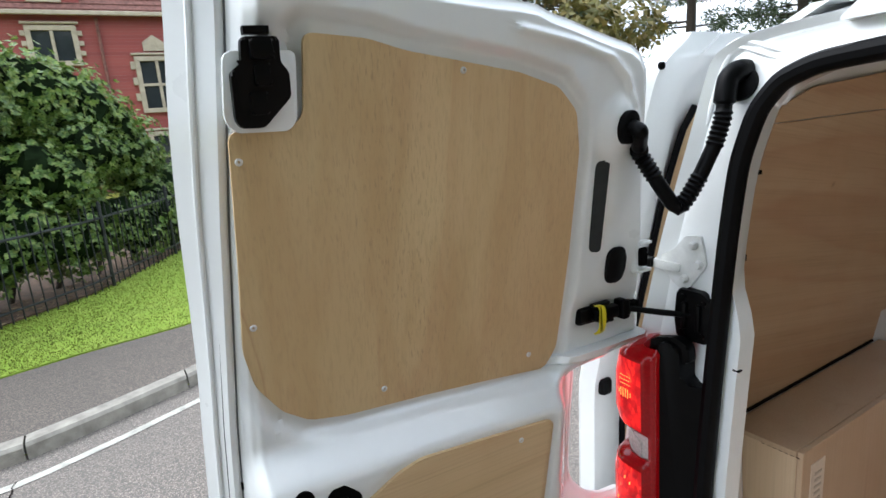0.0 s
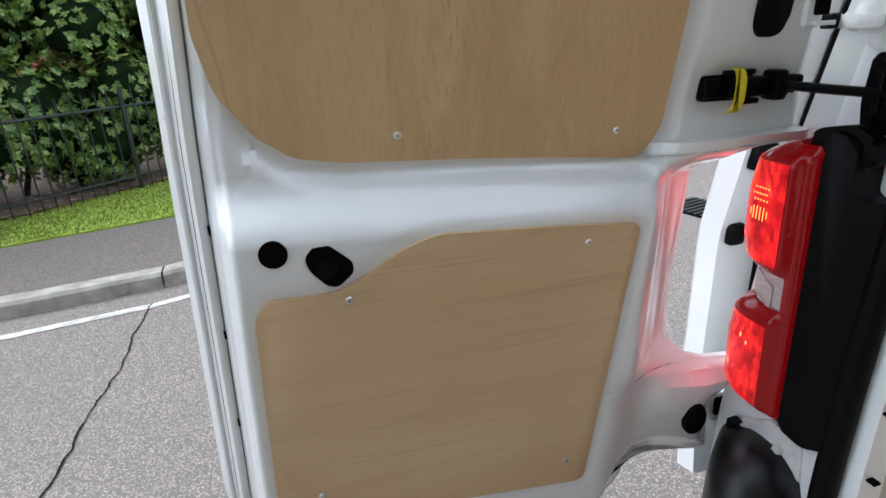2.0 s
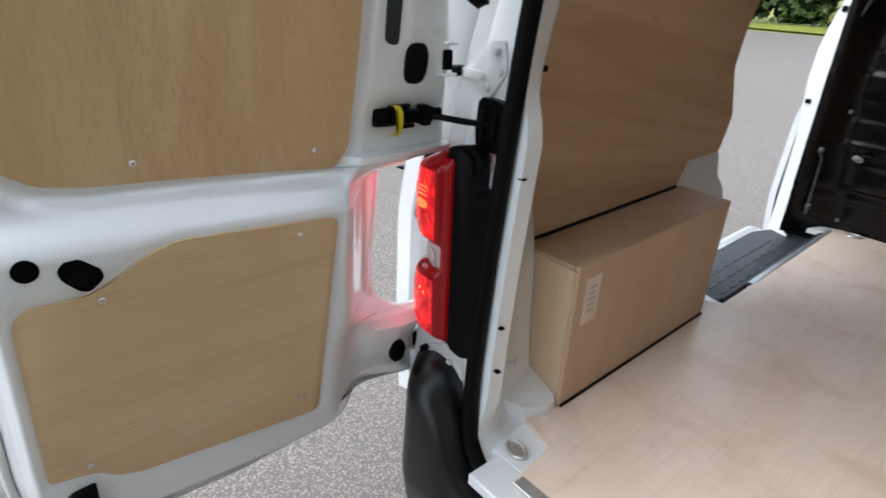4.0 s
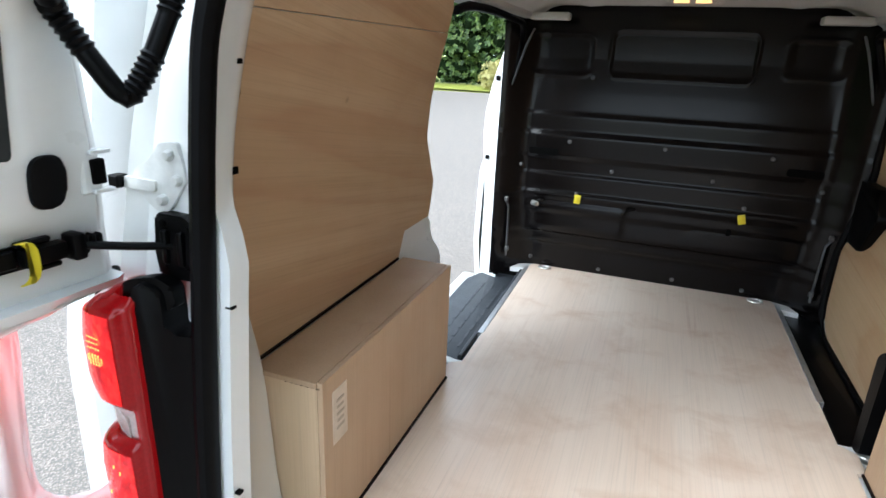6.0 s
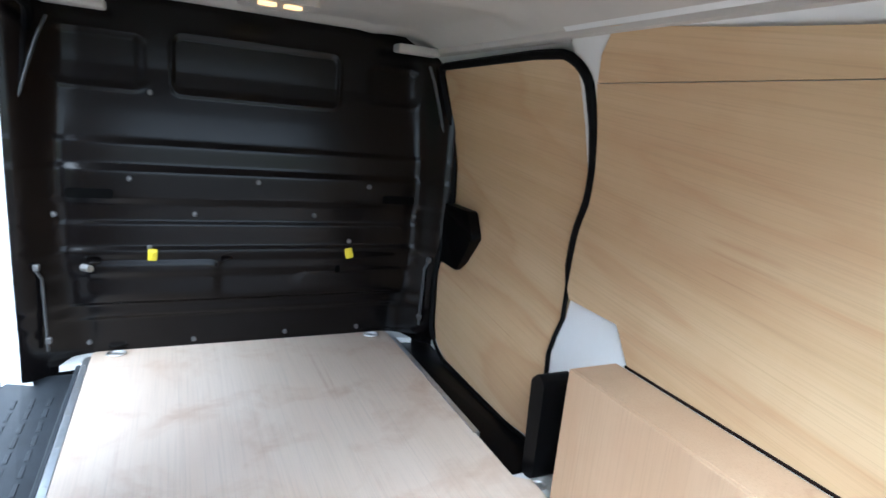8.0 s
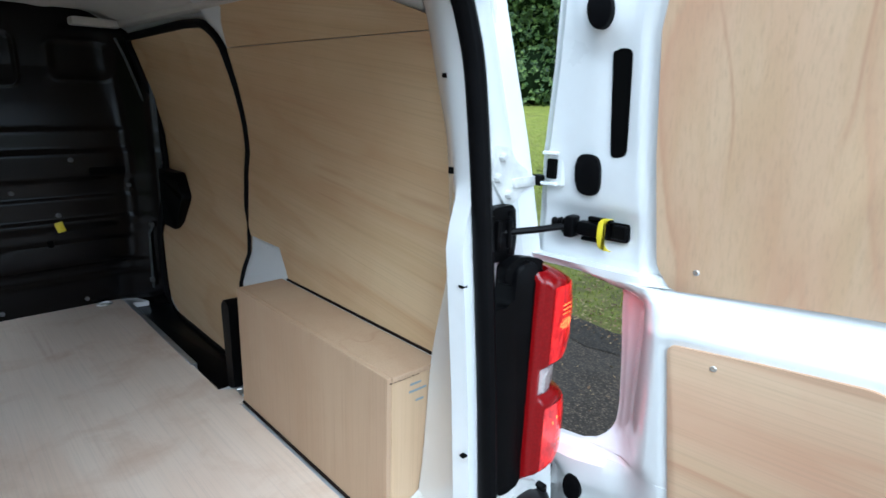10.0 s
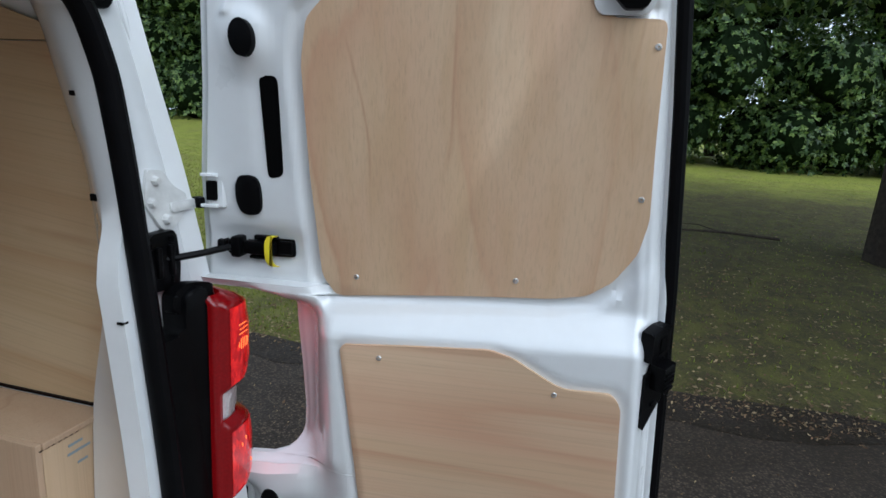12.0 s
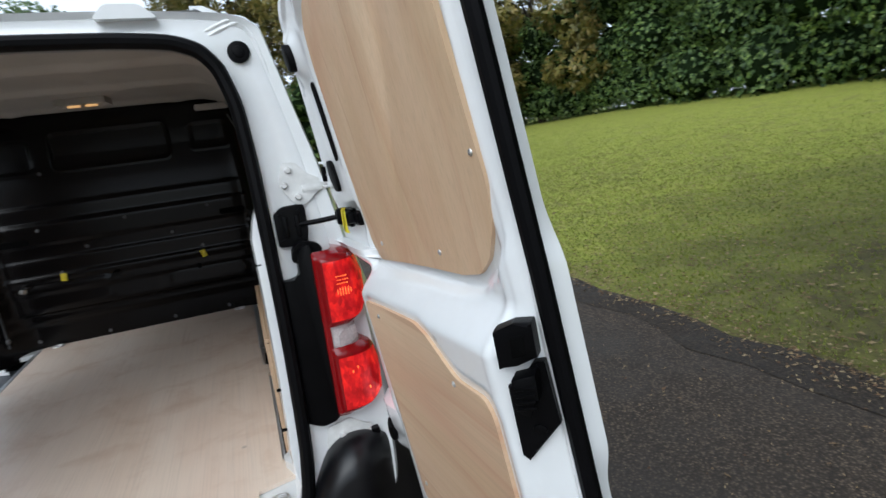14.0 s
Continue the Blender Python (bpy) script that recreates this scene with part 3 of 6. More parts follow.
side_skin("side_panel", 1, [0.14, 0.6, 1.05, 1.5, 2.05, 2.3, 3.2, 3.9])
side_skin("side_panel", -1, [0.14, 0.5, 0.98])
side_skin("side_panel", -1, [2.30, 2.4, 3.2, 3.9], "white body side ahead of the side doorway")
bm = bmesh.new()
roof = []
for y in (0.14, 0.3, 1.0, 2.0, 2.6, 2.9):
    dz = -0.004 if y > 0.2 else -0.016
    roof.append([(x, y, z + (dz if abs(x) < .6 else dz * .5)) for x, z in [(-.61, 1.858), (-.5, 1.868), (-.3, 1.876), (0, 1.88), (.3, 1.876), (.5, 1.868), (.61, 1.858), (.6, 1.84), (0, 1.85), (-.6, 1.84), (-.61, 1.858)]])
grid_mesh(bm, roof)
part("roof", bm, M_WHITE, van)
# plain cab that closes the body ahead of the bulkhead
bm = bmesh.new()
nose = []
for y, top, half in ((2.9, 1.89, .62), (3.3, 1.78, .68), (3.75, 1.35, .76), (3.9, 1.22, .82), (4.35, 1.08, .84), (4.62, .82, .78), (4.66, .45, .74)):
    nose.append([(-.92, y, .32), (-.925, y, min(top, .95)), (-half, y, top - .03), (-half * .6, y, top), (half * .6, y, top), (half, y, top - .03), (.925, y, min(top, .95)), (.92, y, .32)])
grid_mesh(bm, nose)
bmesh.ops.holes_fill(bm, edges=[e for e in bm.edges if e.is_boundary], sides=0)
part("cab_body", bm, M_WHITE, van)
bm = bmesh.new()
box(bm, (0, 2.1, 0.36), (1.80, 4.3, 0.12), None, 0.02, 1)
part("underbody", bm, M_HOLE, van)
for sg in (-1, 1):
    for y in (0.72, 3.65):
        bm = bmesh.new()
        prof = [(0.20, -0.10), (0.28, -0.105), (0.31, -0.085), (0.315, 0), (0.31, 0.085), (0.28, 0.105), (0.20, 0.10)]
        rings = []
        for r, dx in prof:
            rings.append([(sg * 0.80 + dx, y + r * math.cos(2 * math.pi * k / 32), 0.315 + r * math.sin(2 * math.pi * k / 32)) for k in range(32)])
        grid_mesh(bm, rings + rings[:1], closed=True)
        wheel = part("wheel", bm, M_SEAL, van, "black road tyre")
        bm = bmesh.new()
        tube(bm, [(sg * .80 - .09, y, .315), (sg * .80 + .09, y, .315)], 0.205, 24)
        part("rim", bm, M_STEEL, wheel, "grey steel rim")

# interior skin: sides and ceiling
def skin_strip(name, sg, y0, y1, z0=0.56, z1=1.80, off=0.010, mat=None, parent=van):
    bm = bmesh.new()
    zz = np.linspace(z0, z1, 26)
    grid_mesh(bm, [[(sg * (x_in(z) + off), lerp(y0, y1, k / 10), float(z)) for k in range(11)] for z in zz])
    return part(name, bm, mat or M_WHITE, parent)


bm = bmesh.new()
grid_mesh(bm, [[(-(x_in(z) + .010), lerp(.166, (1.16 if z < 1.065 else float(np.interp(z, (1.065, 1.18, 1.39, 1.65, 1.80), (1.13, 1.175, 1.085, 1.04, .98)))), k / 10), float(z)) for k in range(11)] for z in np.linspace(.56, 1.80, 40)])
part("inner_side", bm, M_WHITE, van)
skin_strip("inner_side", 1, 0.166, 2.12, 0.56, 1.80, 0.034)
skin_strip("inner_side", 1, 0.166, 1.13, 0.56, 1.80)
bm = bmesh.new()
rows = []
for y in np.arange(0.10, 2.20, 0.02):
    row = []
    for x in np.linspace(-0.66, 0.66, 45):
        z = 1.835 - 0.07 * float(smooth(0.50, 0.66, abs(x)))
        for yr, wd in ((0.22, .05), (0.74, .045), (1.28, .045), (1.98, .05)):
            z -= 0.020 * float(np.exp(-((y - yr) / wd) ** 4)) * (1 - float(smooth(.52, .6, abs(x))))
        dx = abs(abs(x) - (0.16 + 0.22 * abs(y - 1.0)))
        z -= 0.006 * float(np.exp(-(dx / 0.025) ** 2))
        row.append((float(x), float(y), z))
    rows.append(row)
grid_mesh(bm, rows)
part("ceiling_skin", bm, M_INNER, van, "off-white ribbed steel roof lining")

# ---- floor, sills, steps ----
def floor_place(a, b, d):
    return (a, b, d)


bm = bmesh.new()
half = [(0, -.095), (.485, -.095), (.50, .04), (.60, .066), (.60, .165), (.572, .17), (.572, .89), (.60, .90), (.60, .985), (.557, 1.01), (.557, 2.045), (.545, 2.10), (0, 2.10)]
prism(bm, half + [(-x, y) for x, y in half[-2:0:-1]], floor_place, 0.588, 0.600, 0.0015)
floor_panel = part("floor_panel", bm, M_PLY_FLOOR, van, "pale pinkish plywood load floor")
bm = bmesh.new()
box(bm, (0, 1.0, 0.57), (1.14, 2.30, 0.03), None, 0.004, 1)
box(bm, (0, 0.49, 0.572), (1.36, 1.10, 0.028), None, 0.004, 1)
part("floor_pan", bm, M_WHITE, van)
bm = bmesh.new()
box(bm, (0, -0.088, 0.601), (0.96, 0.03, 0.004), None, 0.001, 1)
part("edge_strip", bm, M_ALU, floor_panel, "aluminium edging strip")
for sg in (-1, 1):
    bm = bmesh.new()
    y1 = 2.05
    box(bm, (sg * 0.563, (1.24 + y1) / 2, 0.599), (0.020, y1 - 1.24, 0.006), None, 0.0015, 1)
    box(bm, (sg * 0.573, (1.24 + y1) / 2, 0.585), (0.004, y1 - 1.24, 0.03), None, 0.001, 1)
    part("edge_strip", bm, M_ALU, floor_panel, "aluminium edging strip")
    for k in range(5):
        bm = bmesh.new()
        tube(bm, [(sg * 0.562, 1.3 + 0.17 * k, 0.6015), (sg * 0.562, 1.3 + 0.17 * k, 0.6035)], 0.004, 8)
        part("screw", bm, M_STEEL, floor_panel)


def tie_ring(x, y, z, r=0.026, tilt=0.0, parent=van):
    m = pose(x, y, z, 0, 0, tilt)
    bm = bmesh.new()
    pts = []
    for k in range(20):
        a = 2 * math.pi * k / 20
        pts.append((r * 1.15 * math.cos(a), r * 0.8 * math.sin(a), 0.004))
    tube(bm, pts + pts[:1], 0.004, 8, caps=False, ref=(0, 0, 1))
    tube(bm, [(0, 0, -0.002), (0, 0, 0.003)], r * 0.75, 16)
    bmesh.ops.transform(bm, matrix=m, verts=bm.verts[:])
    return part("tie_down_ring", bm, M_STEEL, parent, "recessed steel lashing ring")


for sg in (-1, 1):
    tie_ring(sg * 0.475, 2.055, 0.601)
    tie_ring(sg * 0.546, -0.022, 0.592, 0.024, 20 * sg)
    tie_ring(sg * 0.605, 0.965, 0.592, 0.022, -15 * sg)
# white corner brackets of the floor ahead
for sg in (-1, 1):
    bm = bmesh.new()
    prism(bm, [(sg * .545, 2.02), (sg * .64, 2.0), (sg * .60, 2.10), (sg * .545, 2.11)], floor_place, 0.575, 0.597)
    part("floor_corner", bm, M_WHITE, van)
    bm = bmesh.new()
    prism(bm, rounded([(sg * .565, .905), (sg * .665, .905), (sg * .66, 1.05), (sg * .565, 1.02)], .01), floor_place, 0.575, 0.5905, .002)
    part("floor_corner", bm, M_WHITE, van)
# step well in the left side doorway
bm = bmesh.new()
prism(bm, rounded([(-.585, 1.06), (-.80, 1.06), (-.86, 1.3), (-.86, 2.0), (-.80, 2.14), (-.585, 2.14)], .03), floor_place, 0.40, 0.50, 0.01)
step = part("entry_step", bm, M_STEP, van, "dark grey moulded plastic step")
for i in range(3):
    for j in range(9):
        bm = bmesh.new()
        box(bm, (-.66 - .05 * i, 1.30 + .08 * j, .5005), (.012, .055, .004), None, .0012, 1)
        part("tread_rib", bm, M_STEP, step)
bm = bmesh.new()
box(bm, (-.585, 1.60, .545), (.016, 1.08, .09), None, .004, 1)
part("step_riser", bm, M_STEP, step)
bm = bmesh.new()
prism(bm, rounded([(-.865, 1.0), (-.93, 1.0), (-.93, 2.15), (-.865, 2.15)], .01), floor_place, 0.33, 0.47, 0.008)
part("door_sill", bm, M_WHITE, van)
# covered well beside the closed side door
bm = bmesh.new()
prism(bm, rounded([(.577, 1.03), (.70, 1.03), (.715, 1.15), (.715, 2.05), (.577, 2.05)], .02), floor_place, 0.50, 0.575, 0.006)
part("step_cover", bm, M_BLACK, van, "black plastic step trim")
bm = bmesh.new()
prism(bm, rounded([(.985, .60), (1.035, .585), (1.05, .87), (1.02, .90), (.99, .88)], .012), lambda a, b, d: (d, a, b), 0.60, 0.70, 0.008)
part("trim_post", bm, M_BLACK, van)

# ---- wheel-arch boxes ----
for sg, bx, top in ((-1, 0.580, 0.992), (1, 0.594, 0.976)):
    mid = (bx + 0.740) / 2
    bm = bmesh.new()
    box(bm, (sg * bx, 0.525, (0.604 + top) / 2), (0.012, 0.725, top - 0.604), None, 0.0012, 1)
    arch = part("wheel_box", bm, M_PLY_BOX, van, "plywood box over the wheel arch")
    bm = bmesh.new()
    box(bm, (sg * mid, 0.523, top - 0.006), (0.740 - bx - 0.0135, 0.729, 0.012), None, 0.0012, 1)
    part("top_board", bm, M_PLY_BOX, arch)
    for y in (0.1685, 0.882):
        bm = bmesh.new()
        box(bm, (sg * mid, y, (0.604 + top - 0.013) / 2), (0.740 - bx - 0.0135, 0.012, top - 0.617), None, 0.001, 1)
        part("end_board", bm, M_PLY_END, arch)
    bm = bmesh.new()
    box(bm, (sg * (bx - 0.0075), 0.525, 0.6035), (0.007, 0.72, 0.007))
    part("sealant_line", bm, M_FRAME, arch)
    bm = bmesh.new()
    box(bm, (sg * 0.737, 0.51, top + 0.003), (0.005, 0.70, 0.006))
    part("shadow_gap", bm, M_FRAME, arch)
    # worn arris of the rear corner
    bm = bmesh.new()
    for k in range(7):
        box(bm, (sg * (bx + 0.004 + 0.012 * k), 0.1618, top - 0.0135), (0.007, 0.001, 0.0022))
    part("edge_joint", bm, M_FRAME, arch)
    bm = bmesh.new()
    prism(bm, rounded([(sg * .578, .125), (sg * .600, .060), (sg * .64, .03), (sg * .69, .03), (sg * .69, .1605), (sg * .580, .1605)], .012), lambda a, b, d: (a, b, d + (.05 * (abs(a) - .578) / .11 if d > .6 else 0)), 0.585, 0.622, 0.010)
    part("arch_flange", bm, M_WHITE, van)
    if sg < 0:
        bm = bmesh.new()
        box(bm, (-0.5735, 0.225, 0.890), (0.0015, 0.056, 0.125))
        label = part("paper_label", bm, M_LABEL, arch, "pale printed paper label")
        for k in range(5):
            bm = bmesh.new()
            box(bm, (-0.5722, 0.225, 0.925 - 0.016 * k), (0.001, 0.03 - 0.004 * (k % 2), 0.006))
            part("print_bar", bm, M_GREYBAR, label)
    else:
        bm = bmesh.new()
        for k, (z, w) in enumerate(((0.942, 0.030), (0.925, 0.048), (0.90, 0.022))):
            box(bm, (0.665 + 0.006 * k, 0.162, z), (w, 0.001, 0.005))
        part("pencil_mark", bm, M_BLUEINK, arch)

# ---- plywood side lining ----
def side_ply(sg, zs, y0, y1, mat, off=0.0, label="", th=0.006):
    bm = bmesh.new()
    rows = []
    for z in zs:
        a, b = y0(z), y1(z)
        rows.append([(sg * (x_in(z) + off), lerp(a, b, k / 24), float(z)) for k in range(25)])
    back = [[(x + sg * th, y, z) for x, y, z in r] for r in rows]
    f, g = grid_mesh(bm, rows), grid_mesh(bm, back)
    n = len(rows)
    for k in range(n - 1):
        bm.faces.new((f[k][0], f[k + 1][0], g[k + 1][0], g[k][0]))
        bm.faces.new((f[k][-1], f[k + 1][-1], g[k + 1][-1], g[k][-1]))
    for k in range(24):
        bm.faces.new((f[0][k], f[0][k + 1], g[0][k + 1], g[0][k]))
        bm.faces.new((f[-1][k], f[-1][k + 1], g[-1][k + 1], g[-1][k]))
    return part("lining_panel", bm, mat, van, label)


def rear_edge(z):
    return float(np.interp(z, (.98, 1.0, 1.2, 1.35, 1.45, 1.52, 1.6, 1.68, 1.72, 1.742, 1.775), (.15, .15, .165, .16, .145, .165, .14, .145, .27, .60, .95)))


def front_edge(z):
    return float(np.interp(z, (.98, 1.055, 1.0649, 1.065, 1.10, 1.18, 1.24, 1.32, 1.39, 1.50, 1.65, 1.72, 1.775), (.855, .915, .925, 1.125, 1.15, 1.19, 1.165, 1.12, 1.10, 1.075, 1.055, 1.02, .96)))


ZP = np.r_[np.linspace(.9965, 1.055, 6), 1.0649, 1.065, np.linspace(1.075, 1.655, 36)]
for sg, mat, lab in ((-1, M_PLY_SL, "orange-brown plywood side lining"), (1, M_PLY_SR, "honey-coloured plywood side lining with wavy grain")):
    side_ply(sg, ZP if sg < 0 else np.r_[.9805, ZP], rear_edge, front_edge, mat, 0, lab)
    side_ply(sg, np.linspace(1.657, 1.773, 14), rear_edge, front_edge, mat, 0.001, lab)

# closed side door on the right, ply lined
LOOP = [(1.97, 1.722), (1.31, 1.733), (1.15, 1.728), (1.085, 1.68), (1.085, 1.55), (1.105, 1.385), (1.17, 1.235), (1.135, 1.0), (1.105, .66), (1.13, .60), (1.40, .575), (1.80, .578), (1.92, .64), (1.95, .84), (1.985, 1.29), (1.98, 1.6)]
loop = rounded(LOOP, [.05, .02, .06, .06, .05, .1, .1, .1, .05, .05, .05, .08, .1, .1, .1, .1], 4)


def door_bounds(z):
    cr = []
    for (a, b), (c, d) in zip(loop, loop[1:] + loop[:1]):
        if (b - z) * (d - z) <= 0 and abs(d - b) > 1e-9:
            cr.append(a + (c - a) * (z - b) / (d - b))
    return min(cr), max(cr)


zd = np.linspace(.585, 1.722, 46)
bd = {float(z): door_bounds(float(z)) for z in zd}
side_door_r = side_ply(1, zd, lambda z: bd[float(z)][0], lambda z: bd[float(z)][1], M_PLY_SR, 0.014, "plywood lining of the closed side door", 0.012)
bm = bmesh.new()
tube(bm, [(x_in(b) + 0.004, a, b) for a, b in loop] + [(x_in(loop[0][1]) + 0.004, *loop[0])], [0.007 if 0.5 < b < 1.15 and a < 1.9 else 0.014 for a, b in loop] + [0.014], 8, False, (1, 0, 0))
part("door_seal", bm, M_SEAL, van, "black rubber side door seal")
bm = bmesh.new()
prism(bm, rounded([(2.05, 1.195), (1.755, 1.20), (1.70, 1.105), (1.80, .955), (1.98, .955)], .02), lambda a, b, d: (x_in(1.05) - 0.0 - d, a, b), -0.02, 0.022, 0.006)
part("latch_cover", bm, M_BLACK, van, "black felt-like latch cover")

# ---- bulkhead ----
ZB = (.56, .72, .745, .755, .785, .80, .895, .91, .955, .975, .99, 1.005, 1.08, 1.095, 1.155, 1.172, 1.265, 1.285, 1.355, 1.37, 1.46, 1.60, 1.84)
YB = (2.115, 2.115, 2.085, 2.085, 2.085, 2.05, 2.05, 2.035, 2.035, 2.022, 2.022, 2.035, 2.03, 2.04, 2.035, 2.020, 2.018, 2.034, 2.036, 2.046, 2.058, 2.080, 2.090)
ZF = np.linspace(.56, 1.84, 641)
YF = 2.045 + .7 * (np.interp(ZF, ZB, YB) - 2.045)
for _ in range(10):
    YF[1:-1] = (YF[:-2] + 2 * YF[1:-1] + YF[2:]) / 4
PRESSED = ((-.28, .285, 1.535, 1.72, .005), (-.62, -.37, 1.535, 1.70, .004), (.40, .60, 1.56, 1.70, .003), (-.56, -.14, .815, .945, -.008), (.16, .56, .815, .885, -.004))


def bulk_y(x, z):
    """Depth of the pressed sheet: ribs, wrapped sides, and panels with a bead round them."""
    y = lerp(float(np.interp(z, ZF, YF)), 2.045, .8 * smooth(.55, .66, abs(x))) - 0.085 * smooth(.60, .74, abs(x))
    for x0, x1, z0, z1, d in PRESSED:
        qx, qz = abs(x - (x0 + x1) / 2) - (x1 - x0) / 2 + .03, abs(z - (z0 + z1) / 2) - (z1 - z0) / 2 + .03
        e = math.hypot(max(qx, 0), max(qz, 0)) + min(max(qx, qz), 0) - .03
        if e < .06:
            y += d * (1 - smooth(-.010, .006, e)) - .0035 * math.exp(-((e - .004) / .006) ** 2)
    return y


zs_b = np.unique(np.r_[np.linspace(.56, 1.84, 150), np.array(ZB)])
xs_b = np.unique(np.r_[np.linspace(-.74, .74, 110), np.linspace(-.30, -.26, 9), np.linspace(.265, .305, 9)])
bm = bmesh.new()
grid_mesh(bm, [[(float(x), bulk_y(float(x), float(z)), float(z)) for x in xs_b] for z in zs_b])
bulk = part("bulkhead", bm, M_BULK, van, "glossy black pressed-steel bulkhead", 60)


for x, z in ((-.416, 1.24), (-.003, 1.243), (.416, 1.242), (-.634, 1.115), (-.215, 1.12), (.208, 1.122), (.62, 1.123), (-.56, .64), (-.22, .625), (.12, .63), (.42, .63), (-.35, 1.525), (-.36, 1.0), (.35, 1.02)):
    bm = bmesh.new()
    y = bulk_y(x, z)
    tube(bm, [(x, y + .004, z), (x, y - .004, z), (x, y - .008, z)], [.010, .010, .007], 10)
    part("bolt", bm, M_BOLT, bulk, "dull grey bolt head")
for x0, x1, z in ((-.60, -.465, 1.187), (.475, .61, 1.192), (.30, .32, .905)):
    bm = bmesh.new()
    y = bulk_y((x0 + x1) / 2, z)
    prism(bm, rounded([(x0, z - .016), (x1, z - .016), (x1, z + .016), (x0, z + .016)], .012), lambda a, b, d: (a, d, b), y - .004, y - .001)
    part("slot", bm, M_HOLE, bulk)
for x, z, tl in ((-.351, .978, 4), (.347, .975, -14)):
    bm = bmesh.new()
    y = bulk_y(x, z) - .012
    box(bm, (0, 0, 0), (.030, .012, .042), None, .004, 2)
    box(bm, (0, -.006, 0), (.012, .008, .02), None, .002, 1)
    bmesh.ops.transform(bm, matrix=pose(x, y, z, 0, tl, 0), verts=bm.verts[:])
    part("clip", bm, M_YELLOW, bulk, "yellow plastic clip")
for x in (-.555, -.135):
    bm = bmesh.new()
    tube(bm, resample([(x, bulk_y(x, .94) - .004, .93), (x + .02, bulk_y(x, .94) - .012, .955), (x + .045, bulk_y(x, .94) - .004, .955)], 8), .007, 8)
    part("wire_loop", bm, M_BULK, bulk)
bm = bmesh.new()
tube(bm, [(-.56, 2.02, .938), (-.535, 1.995, .938)], .012, 10)
part("bolt", bm, M_STEEL, bulk)
for sg in (-1, 1):
    pts = [(sg * (x_in(z) - .03 if z > .7 else .665), 1.99, z) for z in np.linspace(.66, 1.72, 18)]
    bm = bmesh.new()
    tube(bm, pts, .009, 8, True, (0, 1, 0), 0.5)
    part("edge_rail", bm, M_RAIL, bulk, "grey metal edge rail")
    for z in (.70, .95, 1.13, 1.22, 1.35):
        bm = bmesh.new()
        x = sg * (x_in(z) - .035 if z > .7 else .66)
        box(bm, (x, 1.98, z), (.018, .02, .022), None, .003, 1)
        part("bracket", bm, M_BOLT, bulk)
    bm = bmesh.new()
    box(bm, (sg * .545, 1.955, 1.768), (.17, .07, .030), None, .008, 2)
    part("roof_rail_end", bm, M_INNER, van, "off-white roof rail end")
    bm = bmesh.new()
    box(bm, (sg * .645, 1.05, 1.785), (.06, 1.9, .05), None, .012, 2)
    part("roof_rail", bm, M_INNER, van)
# black lining of the left doorway's front edge and header
bm = bmesh.new()
pts = [(-.655, 1.06, 1.72), (-.645, 1.12, 1.742), (-.64, 1.4, 1.746), (-.645, 1.9, 1.738), (-.668, 2.02, 1.70), (-.70, 2.06, 1.6), (-.745, 2.09, 1.4), (-.765, 2.10, 1.2), (-.76, 2.10, .9), (-.745, 2.09, .62), (-.73, 2.07, .52)]
tube(bm, resample(pts, 44), .014, 8, True, (1, 0, 0))
part("door_seal", bm, M_SEAL, van, "black rubber side door seal")
bm = bmesh.new()
zz = np.linspace(.42, 1.74, 24)
grid_mesh(bm, [[(-lerp(max(x_in(z), .735 if z < 1.3 else 0) - .005, max(x_in(z), .735 if z < 1.3 else 0) + .105, t), 2.07 + .05 * t + (.06 if t == 1 else 0), float(z)) for t in (0, .35, .7, .92, 1)] for z in zz])
jamb = part("door_jamb", bm, M_WHITE, van, "white front jamb of the side doorway")
for z, w in ((1.12, .010), (.66, .018), (1.50, .012)):
    bm = bmesh.new()
    box(bm, (-lerp(x_in(z), x_in(z) + .1, .72), 2.098, z), (.022, .012, w * 2), None, .004, 2)
    part("striker", bm, M_BLACK, jamb)
bm = bmesh.new()
box(bm, (-.72, 1.55, 1.795), (.14, 1.05, .05), None, .01, 1)
part("doorway_header", bm, M_BLACK, van)

# interior lamp in the ceiling
bm = bmesh.new()
prism(bm, rounded([(-.105, 1.60), (.105, 1.60), (.105, 1.80), (-.105, 1.80)], .02), lambda a, b, d: (a, b, d), 1.806, 1.838, .004)
dome = part("load_lamp", bm, M_INNER, van, "off-white ceiling lamp housing")
m_lit, n_, l_, p_ = material("warm_lamp_lens", 0.3)
p_.inputs["Base Color"].default_value = (0.9, 0.8, 0.6, 1)
p_.inputs["Emission Color"].default_value = (1.0, 0.50, 0.16, 1)
p_.inputs["Emission Strength"].default_value = 0.42
for x in (-.036, .036):
    bm = bmesh.new()
    prism(bm, oval(x, 1.66, .026, .022, 20, 2.6), lambda a, b, d: (a, b, d), 1.799, 1.8075, .002)
    part("lamp_lens", bm, m_lit, dome, "lit warm lamp lens")
for x in (-.085, .085):
    bm = bmesh.new()
    tube(bm, [(x, 1.70, 1.8075), (x, 1.70, 1.803)], .007, 10)
    part("screw", bm, M_STEEL, dome)
# punched holes in the cant rail above the lining
for sg in (-1, 1):
    for y in (.46, .66, .70, 1.30, 1.34):
        bm = bmesh.new()
        box(bm, (sg * .614, y, 1.787), (.006, .012, .012), None, .001, 1)
        part("punched_hole", bm, M_HOLE, van)

